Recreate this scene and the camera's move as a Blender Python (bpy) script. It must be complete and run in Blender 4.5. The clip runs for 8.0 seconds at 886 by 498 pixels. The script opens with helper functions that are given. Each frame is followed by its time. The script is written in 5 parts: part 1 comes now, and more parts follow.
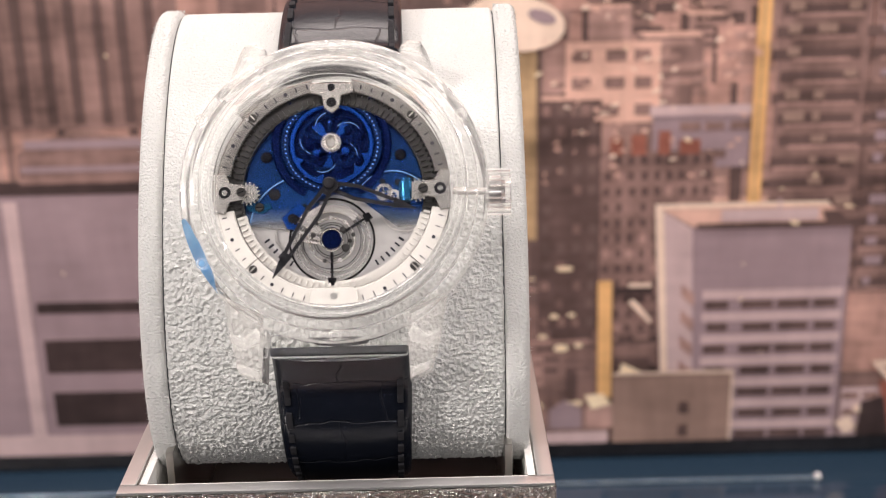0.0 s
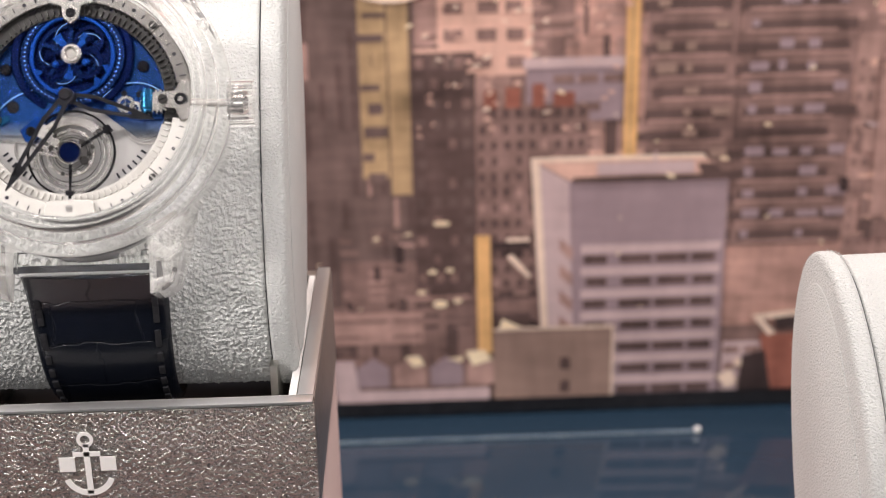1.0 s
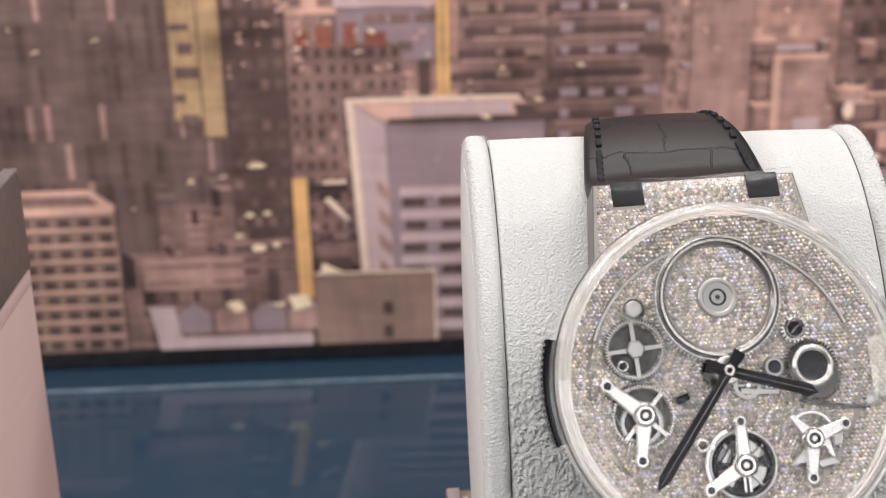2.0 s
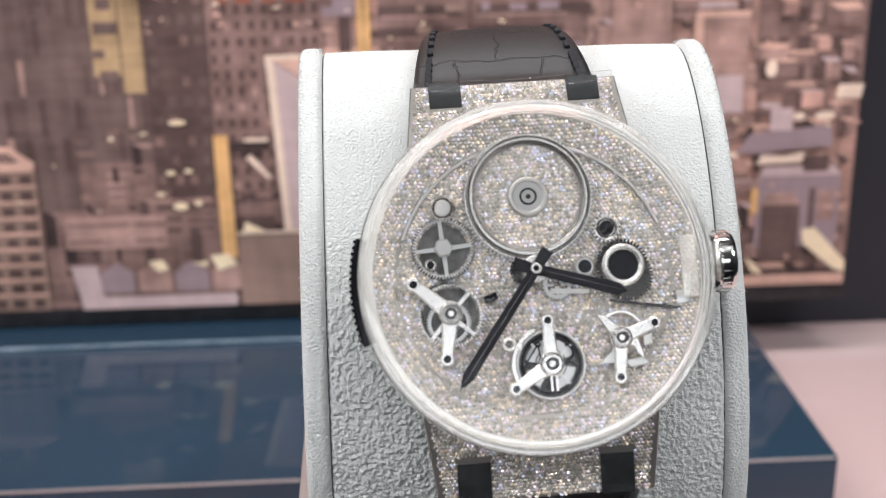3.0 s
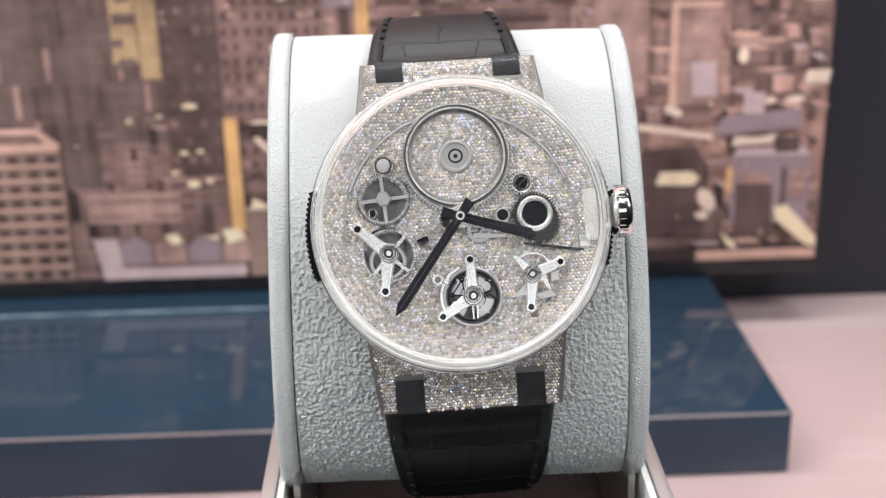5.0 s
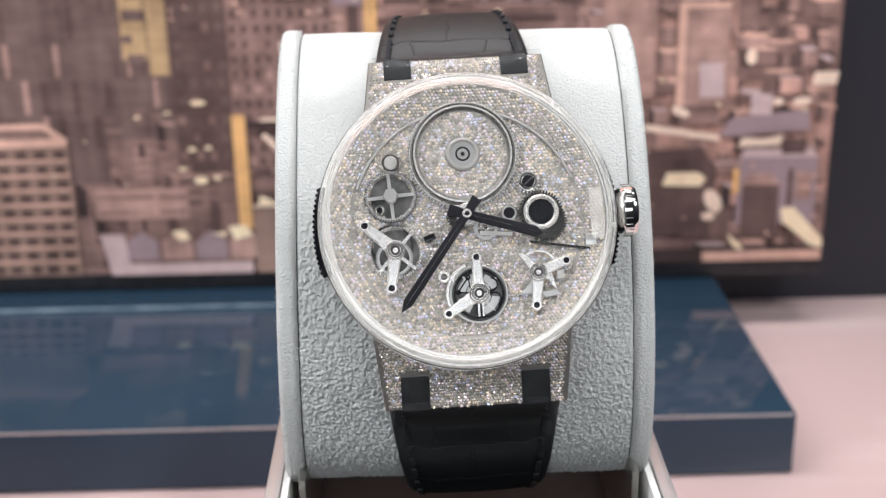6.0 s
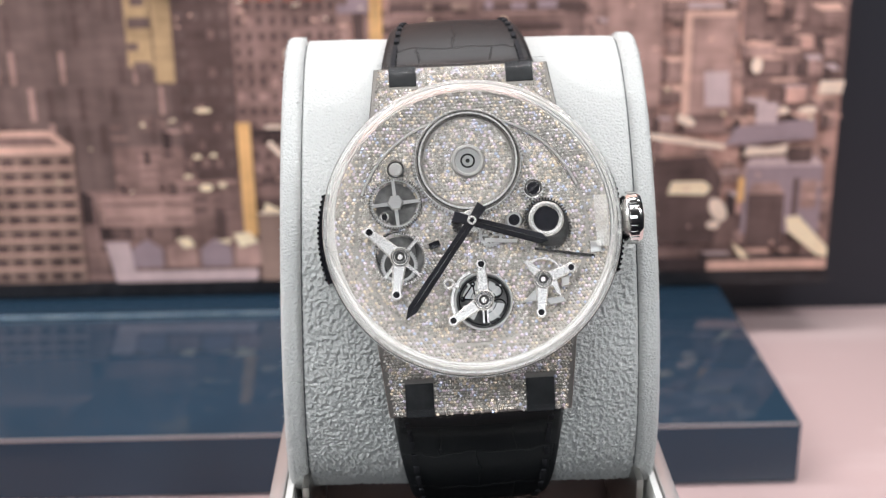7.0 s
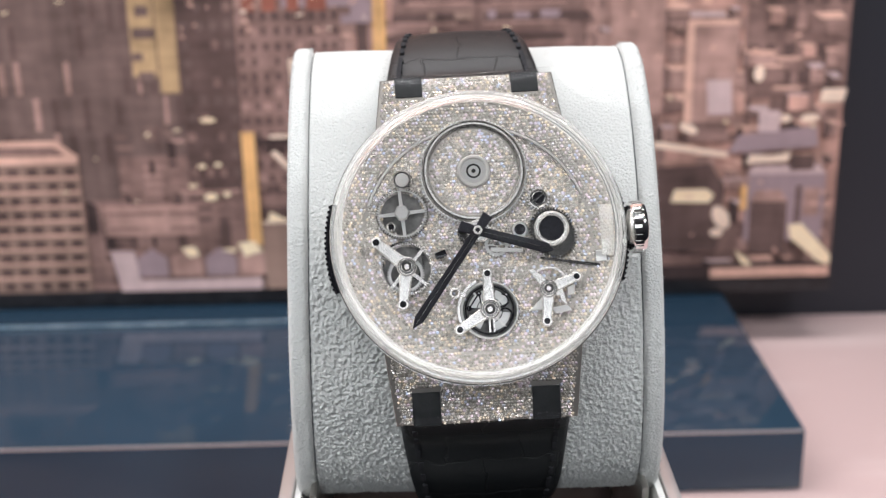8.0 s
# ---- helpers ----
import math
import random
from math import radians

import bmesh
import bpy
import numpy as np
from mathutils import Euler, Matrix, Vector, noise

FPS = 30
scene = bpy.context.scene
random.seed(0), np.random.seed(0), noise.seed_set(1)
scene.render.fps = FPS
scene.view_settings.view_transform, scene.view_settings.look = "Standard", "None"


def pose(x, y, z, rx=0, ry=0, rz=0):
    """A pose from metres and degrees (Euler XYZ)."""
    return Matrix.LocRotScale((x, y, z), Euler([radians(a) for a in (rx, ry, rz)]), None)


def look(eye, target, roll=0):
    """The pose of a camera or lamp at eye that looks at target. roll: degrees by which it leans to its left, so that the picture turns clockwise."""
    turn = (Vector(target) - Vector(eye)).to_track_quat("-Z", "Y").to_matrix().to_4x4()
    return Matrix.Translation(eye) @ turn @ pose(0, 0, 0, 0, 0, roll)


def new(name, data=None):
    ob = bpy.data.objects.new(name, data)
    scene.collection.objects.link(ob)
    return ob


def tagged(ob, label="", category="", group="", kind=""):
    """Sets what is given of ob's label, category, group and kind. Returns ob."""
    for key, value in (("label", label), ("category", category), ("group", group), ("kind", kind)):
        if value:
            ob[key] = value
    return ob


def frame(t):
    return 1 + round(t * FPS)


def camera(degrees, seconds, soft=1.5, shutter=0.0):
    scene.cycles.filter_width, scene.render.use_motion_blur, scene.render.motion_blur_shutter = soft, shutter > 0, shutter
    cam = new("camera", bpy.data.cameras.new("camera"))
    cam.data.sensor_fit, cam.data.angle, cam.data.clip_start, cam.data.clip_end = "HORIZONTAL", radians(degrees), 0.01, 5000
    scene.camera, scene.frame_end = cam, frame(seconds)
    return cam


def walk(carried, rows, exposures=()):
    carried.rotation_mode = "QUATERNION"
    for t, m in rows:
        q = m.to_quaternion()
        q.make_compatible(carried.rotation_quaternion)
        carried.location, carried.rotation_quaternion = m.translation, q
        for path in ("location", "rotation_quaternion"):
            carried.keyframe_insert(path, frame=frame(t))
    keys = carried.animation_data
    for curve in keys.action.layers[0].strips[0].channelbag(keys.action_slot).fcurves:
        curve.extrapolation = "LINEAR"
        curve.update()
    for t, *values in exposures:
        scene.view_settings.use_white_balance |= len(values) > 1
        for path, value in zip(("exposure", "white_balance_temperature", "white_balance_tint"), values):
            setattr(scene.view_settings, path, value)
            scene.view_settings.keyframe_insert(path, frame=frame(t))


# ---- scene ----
# Everything is laid out in centimetres and scaled by CM; z = 0 is the pale floor of the display case.
CM = 0.01
FLOOR = 5.9

cam = camera(38.0, 8.0, soft=1.0)
cam.data.dof.use_dof = True
cam.data.dof.focus_distance = 0.197
cam.data.dof.aperture_fstop = 25.0

PATH = [
    (0.0, (2.406, 1.344, 18.599), (2.413, 3.235, 17.95), -1.3),
    (0.5, (3.64, 1.252, 18.222), (3.668, 3.14, 17.564), -1.3),
    (1.0, (5.539, 1.187, 17.481), (5.593, 3.07, 16.809), -1.2),
    (1.5, (8.13, 0.821, 16.586), (8.211, 2.698, 15.901), -1.4),
    (2.0, (10.753, 0.544, 15.673), (10.851, 2.421, 14.991), -1.0),
    (2.2, (11.789, 0.409, 15.207), (11.895, 2.287, 14.528), -0.7),
    (3.3, (13.81, 0.089, 14.096), (13.905, 1.962, 13.401), -1.1),
    (3.5, (14.341, 0.058, 13.973), (14.411, 1.929, 13.269), -1.6),
    (4.0, (14.629, -2.965, 14.652), (14.68, -1.086, 13.971), -1.6),
    (4.5, (14.602, -3.282, 14.778), (14.653, -1.407, 14.086), -1.5),
    (6.0, (14.574, -3.385, 14.775), (14.614, -1.51, 14.08), -0.9),
    (6.5, (14.585, -3.428, 14.745), (14.622, -1.551, 14.057), -0.8),
    (7.0, (14.573, -3.383, 14.74), (14.606, -1.503, 14.058), -0.8),
    (7.5, (14.607, -3.449, 14.749), (14.638, -1.566, 14.078), -0.9),
    (8.0, (14.503, -3.52, 14.827), (14.533, -1.636, 14.156), -1.0),
]


def up(p):
    return ((p[0]) * CM, p[1] * CM, (p[2] + FLOOR) * CM)


walk(cam, [(t, look(up(e), up(a), roll)) for t, e, a, roll in PATH],
     exposures=[(0.0, -0.17, 6850, 17), (1.0, -0.19, 6700, 15), (2.2, -0.1, 6400, 12), (3.3, 0.06, 6120, 9), (8.0, 0.08, 6120, 9)])

# ---- light ----
world = bpy.data.worlds.new("room")
scene.world = world
world.use_nodes = True
world.node_tree.nodes["Background"].inputs[0].default_value = (0.9, 0.93, 1.0, 1)
world.node_tree.nodes["Background"].inputs[1].default_value = 0.27


def area(name, eye, target, sx, sy, watts, color):
    d = bpy.data.lights.new(name, "AREA")
    d.shape, d.size, d.size_y, d.energy, d.color = "RECTANGLE", sx * CM, sy * CM, watts, color
    ob = new(name, d)
    ob.matrix_world = look(up(eye), up(target))
    return ob


for i in range(10):
    area("case_spot", (-36 + 10 * i, -3, 48), (-33 + 9.4 * i, 18, 6), 2.0, 1.5, 0.205, (1.0, 0.97, 0.94))
# Unseen fill lamp, added to lift the lower cushions and the metals.
area("room_fill", (8, -57, 36), (10, 18, 8), 90, 26, 1.7, (0.97, 0.98, 1.0))
area("case_light_end", (-34, -2, 34), (9, 17, 9), 5, 4, 1.6, (1.0, 0.98, 0.95))
area("case_light_end", (50, -2, 34), (11, 17, 8), 5, 4, 0.75, (1.0, 0.98, 0.95))
# Added lamp without a visible source; it brightens the printed panel.
area("print_fill", (8, 33, 52), (8, 43, 2), 80, 4, 3.3, (1.0, 0.93, 0.89))

# ---- materials ----


def material(name, color, rough=0.5, metal=0.0, **kw):
    m = bpy.data.materials.new(name)
    m.use_nodes = True
    n = m.node_tree.nodes["Principled BSDF"]
    n.inputs["Base Color"].default_value = (*color, 1)
    n.inputs["Roughness"].default_value = rough
    n.inputs["Metallic"].default_value = metal
    for k, v in kw.items():
        n.inputs[k.replace("_", " ")].default_value = v
    return m


def node(m, kind, **props):
    n = m.node_tree.nodes.new(kind)
    for k, v in props.items():
        if k in n.inputs:
            n.inputs[k].default_value = v
    return n


def link(m, a, out, b, inp):
    m.node_tree.links.new(a.outputs[out], b.inputs[inp])


def shader(m):
    return m.node_tree.nodes["Principled BSDF"]


def grain(m, scale, low, high, detail=4.0, stretch=(1, 1, 1), coarse=0.0):
    """Noise between two colours, with a slower noise over it where coarse is given."""
    tc = node(m, "ShaderNodeTexCoord")
    mp = node(m, "ShaderNodeMapping", Scale=stretch)
    ns = node(m, "ShaderNodeTexNoise", Scale=scale, Detail=detail)
    rp = m.node_tree.nodes.new("ShaderNodeValToRGB")
    rp.color_ramp.elements[0].color, rp.color_ramp.elements[1].color = (*low, 1), (*high, 1)
    rp.color_ramp.elements[0].position, rp.color_ramp.elements[1].position = 0.3, 0.7
    link(m, tc, "Object", mp, "Vector")
    link(m, mp, "Vector", ns, "Vector")
    if coarse:
        n2 = node(m, "ShaderNodeTexNoise", Scale=coarse, Detail=2.0)
        link(m, mp, "Vector", n2, "Vector")
        mx = node(m, "ShaderNodeMath")
        mx.operation = "ADD"
        half = node(m, "ShaderNodeMath")
        half.operation = "MULTIPLY"
        half.inputs[1].default_value = 0.27
        link(m, ns, "Fac", mx, 0)
        link(m, n2, "Fac", mx, 1)
        link(m, mx, 0, half, 0)
        link(m, half, 0, rp, "Fac")
    else:
        link(m, ns, "Fac", rp, "Fac")
    link(m, rp, "Color", shader(m), "Base Color")
    return m


def relief(m, scale, strength, distance, detail=4.0, kind="noise", stretch=(1, 1, 1)):
    tc = node(m, "ShaderNodeTexCoord")
    mp = node(m, "ShaderNodeMapping", Scale=stretch)
    if kind == "noise":
        ns, out = node(m, "ShaderNodeTexNoise", Scale=scale, Detail=detail), "Fac"
    else:
        ns, out = node(m, "ShaderNodeTexVoronoi", Scale=scale), "Distance"
    bp = node(m, "ShaderNodeBump", Strength=strength, Distance=distance)
    link(m, tc, "Object", mp, "Vector")
    link(m, mp, "Vector", ns, "Vector")
    link(m, ns, out, bp, "Height")
    link(m, bp, "Normal", shader(m), "Normal")
    return m


def glass(name, color, ior, rough=0.0):
    return material(name, color, rough, IOR=ior, Transmission_Weight=1.0)


suede = relief(grain(material("suede", (0.72, 0.73, 0.71), 0.8, Sheen_Weight=0.15), 1400, (0.58, 0.59, 0.575), (0.77, 0.78, 0.765), coarse=120), 2600, 0.75, 0.0006, 3)
# Dark seam colour holds the shade of the crease between roll and rim.
seam_dark = material("seam_crease_shade", (0.08, 0.085, 0.09), 0.9)
hammered = relief(grain(material("hammered_steel", (0.3, 0.29, 0.28), 0.24, 1.0), 700, (0.2, 0.19, 0.18), (0.4, 0.39, 0.37)), 1600, 1.0, 0.001, 2)
brushed = relief(grain(material("brushed_steel", (0.3, 0.29, 0.275), 0.36, 0.85), 300, (0.23, 0.22, 0.21), (0.38, 0.37, 0.35), stretch=(1, 8, 1)), 700, 0.3, 0.0002, 3)
rod_blue = grain(material("blue_grey_rod", (0.2, 0.27, 0.33), 0.3, 0.4), 80, (0.12, 0.18, 0.24), (0.3, 0.36, 0.4))
flange_grey = relief(material("grey_flange_metal", (0.34, 0.33, 0.315), 0.22, 0.95), 1500, 0.1, 0.0001)
edge_steel = relief(material("polished_edge_steel", (0.55, 0.55, 0.55), 0.28, 0.7), 500, 0.15, 0.0002)
liner = relief(grain(material("white_liner", (0.8, 0.8, 0.78), 0.9), 1200, (0.74, 0.74, 0.72), (0.84, 0.84, 0.82)), 1500, 0.5, 0.0003)
pale_wood = relief(grain(material("pale_pink_wood", (0.72, 0.58, 0.54), 0.5), 60, (0.62, 0.48, 0.45), (0.8, 0.66, 0.62), 6, (1, 1, 9), coarse=25), 120, 0.15, 0.0003, 5, stretch=(1, 1, 12))
floor_pink = grain(material("blush_marble", (0.82, 0.7, 0.67), 0.3), 22, (0.62, 0.46, 0.45), (0.93, 0.84, 0.82), 8, (1, 4, 1), coarse=9)
lacquer = relief(grain(material("navy_lacquer", (0.025, 0.05, 0.082), 0.035, Coat_Weight=0.1, Coat_Roughness=0.04, Specular_IOR_Level=0.4), 30, (0.021, 0.045, 0.075), (0.03, 0.058, 0.094), coarse=8), 60, 0.03, 0.0004)
slate = grain(material("slate_panel", (0.024, 0.027, 0.037), 0.5), 40, (0.018, 0.02, 0.029), (0.029, 0.032, 0.044), coarse=9)
ceiling_grey = grain(material("charcoal_ceiling", (0.1, 0.1, 0.105), 0.8), 60, (0.08, 0.08, 0.085), (0.12, 0.12, 0.125))
black_trim = grain(material("black_trim", (0.012, 0.012, 0.015), 0.4), 200, (0.008, 0.008, 0.01), (0.02, 0.02, 0.024))
steel = relief(material("polished_steel", (0.75, 0.74, 0.72), 0.12, 1.0), 900, 0.06, 0.0001)
satin = relief(material("satin_silver", (0.55, 0.53, 0.5), 0.28, 1.0), 1500, 0.12, 0.0001, stretch=(1, 12, 1))
bright = relief(material("frosted_white_silver", (0.62, 0.6, 0.57), 0.26, 0.92), 2500, 0.2, 0.0001)
gear_steel = relief(material("gear_steel", (0.5, 0.49, 0.47), 0.28, 1.0), 1500, 0.15, 0.0001)
gear_dark = relief(material("dark_gear_steel", (0.12, 0.115, 0.11), 0.22, 1.0), 1500, 0.15, 0.0001)
black_gloss = material("black_lacquer", (0.01, 0.01, 0.012), 0.15)
black_satin = relief(material("black_satin_metal", (0.007, 0.007, 0.009), 0.13, 0.2), 2000, 0.1, 0.0001)
blue_metal = relief(grain(material("blue_metal", (0.01, 0.045, 0.2), 0.2, 0.9), 220, (0.005, 0.022, 0.11), (0.014, 0.07, 0.27), coarse=60), 2500, 0.12, 0.0001, stretch=(1, 10, 1))
blue_deep = material("deep_blue_metal", (0.004, 0.014, 0.09), 0.18, 0.85)
blue_bright = material("bright_blue_metal", (0.012, 0.085, 0.42), 0.2, 0.9)
blue_pale = material("pale_blue_steel", (0.2, 0.4, 0.7), 0.25, 0.8)
mirror_plate = relief(grain(material("grey_mirror_plate", (0.5, 0.49, 0.475), 0.3, 0.6), 150, (0.42, 0.41, 0.4), (0.57, 0.56, 0.54), coarse=40), 2000, 0.1, 0.0001)
sapphire = glass("clear_sapphire", (0.985, 0.985, 0.975), 1.3, 0.02)
sapphire_thin = glass("thin_crystal", (0.99, 0.99, 0.99), 1.12, 0.0)
blue_film = grain(material("blue_protective_film", (0.05, 0.26, 0.52), 0.3, Alpha=0.72), 260, (0.03, 0.2, 0.45), (0.12, 0.4, 0.66))
sapphire_edge = material("frosted_sapphire_edge", (0.95, 0.95, 0.93), 0.12, IOR=1.3, Transmission_Weight=0.9, Coat_Weight=1.0, Coat_Roughness=0.03)
bridge_steel = relief(material("bridge_steel", (0.4, 0.39, 0.37), 0.26, 0.95), 1800, 0.12, 0.0001, stretch=(1, 10, 1))
milky = material("milky_sapphire", (0.95, 0.95, 0.935), 0.1, IOR=1.28, Transmission_Weight=0.93, Coat_Weight=1.0, Coat_Roughness=0.02)
lug_sapphire = material("clear_lug_sapphire", (0.95, 0.94, 0.92), 0.08, IOR=1.33, Transmission_Weight=0.93, Coat_Weight=1.0, Coat_Roughness=0.02)
white_track = relief(material("white_frosted_track", (0.42, 0.408, 0.38), 0.5, 0.1), 2500, 0.2, 0.0001)
cream_ring = material("frosted_cream_ring", (0.86, 0.84, 0.8), 0.25, IOR=1.3, Transmission_Weight=0.82, Coat_Weight=1.0, Coat_Roughness=0.03)
bridge_polish = relief(material("pale_polished_bridge", (0.74, 0.72, 0.69), 0.24, 0.92), 1800, 0.1, 0.0001, stretch=(1, 10, 1))
well_shade = relief(grain(material("shaded_well_steel", (0.06, 0.058, 0.056), 0.4, 0.8), 500, (0.03, 0.029, 0.028), (0.11, 0.107, 0.102)), 1500, 0.2, 0.0001)
hand_black = material("black_hand_lacquer", (0.005, 0.005, 0.007), 0.5, Specular_IOR_Level=0.12)
insert_black = relief(grain(material("black_insert_leather", (0.008, 0.009, 0.01), 0.55, Specular_IOR_Level=0.25), 600, (0.006, 0.007, 0.008), (0.012, 0.013, 0.014)), 900, 0.3, 0.0002)
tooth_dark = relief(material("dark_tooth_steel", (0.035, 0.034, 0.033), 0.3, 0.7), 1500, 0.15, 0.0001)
cyan_metal = material("cyan_metal", (0.012, 0.1, 0.22), 0.22, 0.85)
plastic_film = glass("clear_wrap", (0.97, 0.97, 0.97), 1.25, 0.1)
stitch = material("black_thread", (0.006, 0.006, 0.009), 0.85)
ink = material("dark_ink", (0.012, 0.012, 0.018), 0.6, Specular_IOR_Level=0.15)
white_ink = material("white_print", (0.85, 0.83, 0.8), 0.6)


def leather(name, low, high, rough):
    """Alligator leather: large scales with creases, laid along the strap's own UVs."""
    m = material(name, high, rough, Specular_IOR_Level=0.32)
    uv = node(m, "ShaderNodeUVMap")
    br = node(m, "ShaderNodeTexBrick", Scale=1.0)
    br.inputs["Mortar Size"].default_value = 0.018
    br.inputs["Mortar Smooth"].default_value = 0.6
    br.inputs["Brick Width"].default_value = 1.25
    br.inputs["Row Height"].default_value = 0.72
    wob = node(m, "ShaderNodeTexNoise", Scale=2.2, Detail=3.0)
    mixv = node(m, "ShaderNodeVectorMath")
    mixv.operation = "MULTIPLY_ADD"
    mixv.inputs[1].default_value = (0.35, 0.35, 0)
    link(m, uv, "UV", wob, "Vector")
    link(m, wob, "Color", mixv, 0)
    link(m, uv, "UV", mixv, 2)
    link(m, mixv, "Vector", br, "Vector")
    fine = node(m, "ShaderNodeTexNoise", Scale=14.0, Detail=6.0)
    link(m, uv, "UV", fine, "Vector")
    b1 = node(m, "ShaderNodeBump", Strength=0.6, Distance=0.0006)
    b1.invert = True
    link(m, br, "Fac", b1, "Height")
    b2 = node(m, "ShaderNodeBump", Strength=0.12, Distance=0.0002)
    link(m, fine, "Fac", b2, "Height")
    link(m, b1, "Normal", b2, "Normal")
    link(m, b2, "Normal", shader(m), "Normal")
    rp = m.node_tree.nodes.new("ShaderNodeValToRGB")
    rp.color_ramp.elements[0].color, rp.color_ramp.elements[1].color = (*low, 1), (*high, 1)
    link(m, fine, "Fac", rp, "Fac")
    link(m, rp, "Color", shader(m), "Base Color")
    return m


navy_leather = leather("navy_alligator_leather", (0.003, 0.0042, 0.0075), (0.007, 0.009, 0.0155), 0.26)
black_leather = leather("black_alligator_leather", (0.006, 0.007, 0.008), (0.013, 0.0145, 0.016), 0.42)


def sparkle(name, low, high):
    """Cut stones: every stone of a setting gets its own tint and gloss; the coloured tints stand for dispersed light.
    """
    m = material(name, high, 0.18, 0.6)
    geo = node(m, "ShaderNodeNewGeometry")
    rp = m.node_tree.nodes.new("ShaderNodeValToRGB")
    rp.color_ramp.elements[0].color, rp.color_ramp.elements[1].color = (*low, 1), (*high, 1)
    for at, tint in ((0.74, (0.85, 0.72, 0.55)), (0.82, (0.6, 0.68, 0.85)), (0.9, (0.85, 0.7, 0.76))):
        rp.color_ramp.elements.new(at).color = (*tint, 1)
    e = rp.color_ramp.elements.new(0.5)
    e.color = (*[(a + b) / 2 for a, b in zip(low, high)], 1)
    link(m, geo, "Random Per Island", rp, "Fac")
    link(m, rp, "Color", shader(m), "Base Color")
    return m


diamond = sparkle("pave_diamonds", (0.35, 0.328, 0.296), (0.73, 0.695, 0.655))
pave_bed = material("pave_bed_metal", (0.2, 0.188, 0.172), 0.42, 0.85)


def dyed_plate(name):
    """Brushed plate whose blue dye fades into bare grey steel below the middle; its darker top is reflection put into
    the colour.
    """
    m = material(name, (0.3, 0.3, 0.3), 0.22, 0.92)
    tc = node(m, "ShaderNodeTexCoord")
    sp = node(m, "ShaderNodeSeparateXYZ")
    ns = node(m, "ShaderNodeTexNoise", Scale=420.0, Detail=4.0)
    ad = node(m, "ShaderNodeMath")
    ad.operation = "MULTIPLY_ADD"
    ad.inputs[1].default_value = 0.0012
    mr = node(m, "ShaderNodeMapRange")
    mr.inputs[1].default_value, mr.inputs[2].default_value = -0.0052, 0.0122
    rp = m.node_tree.nodes.new("ShaderNodeValToRGB")
    rp.color_ramp.elements[0].color, rp.color_ramp.elements[1].color = (0.42, 0.42, 0.42, 1), (0.006, 0.026, 0.1, 1)
    rp.color_ramp.elements[0].position = 0.06
    for at, tint in ((0.13, (0.14, 0.2, 0.32)), (0.22, (0.014, 0.07, 0.27)), (0.5, (0.01, 0.045, 0.17))):
        rp.color_ramp.elements.new(at).color = (*tint, 1)
    link(m, tc, "Object", sp, "Vector")
    link(m, tc, "Object", ns, "Vector")
    link(m, ns, "Fac", ad, 0)
    link(m, sp, "Y", ad, 2)
    link(m, ad, 0, mr, 0)
    link(m, mr, 0, rp, "Fac")
    link(m, rp, "Color", shader(m), "Base Color")
    return relief(m, 2200, 0.12, 0.0001, stretch=(1, 10, 1))


blue_fade = dyed_plate("blue_dyed_plate")

# ---- mesh helpers (centimetres) ----


def part(name, bm, mat, parent=None, label="", at=None, smooth=35):
    """Links a bmesh as one mesh object, under a thing or a part."""
    bmesh.ops.scale(bm, vec=(CM, CM, CM), verts=bm.verts)
    me = bpy.data.meshes.new(name)
    bm.to_mesh(me)
    bm.free()
    me.materials.append(mat)
    if smooth:
        me.shade_smooth()
        me.set_sharp_from_angle(angle=radians(smooth))
    ob = new(name, me)
    if parent:
        ob.parent = parent
    if at is not None:
        ob.matrix_basis = at
    if label:
        tagged(ob, label)
    return ob


def cm(x, y, z, rx=0, ry=0, rz=0):
    return pose(x * CM, y * CM, z * CM, rx, ry, rz)


def thing(name, m, label, category, group="", kind=""):
    ob = new(name)
    ob.empty_display_size = 0.01
    ob.matrix_basis = m
    return tagged(ob, label, category, group, kind)


def box(x0, x1, y0, y1, z0, z1, bevel=0.0, bm=None):
    own = bm is None
    b = bmesh.new()
    bmesh.ops.create_cube(b, size=1)
    for v in b.verts:
        v.co = Vector((x0 + (v.co.x + 0.5) * (x1 - x0), y0 + (v.co.y + 0.5) * (y1 - y0), z0 + (v.co.z + 0.5) * (z1 - z0)))
    if bevel:
        bmesh.ops.bevel(b, geom=list(b.edges), offset=bevel, segments=2, profile=0.6, affect="EDGES")
    if own:
        return b
    return merge(bm, b)


def merge(bm, b, m=None):
    if m is not None:
        bmesh.ops.transform(b, matrix=m, verts=b.verts)
    vs = {v: bm.verts.new(v.co) for v in b.verts}
    for f in b.faces:
        bm.faces.new([vs[v] for v in f.verts])
    b.free()
    return bm


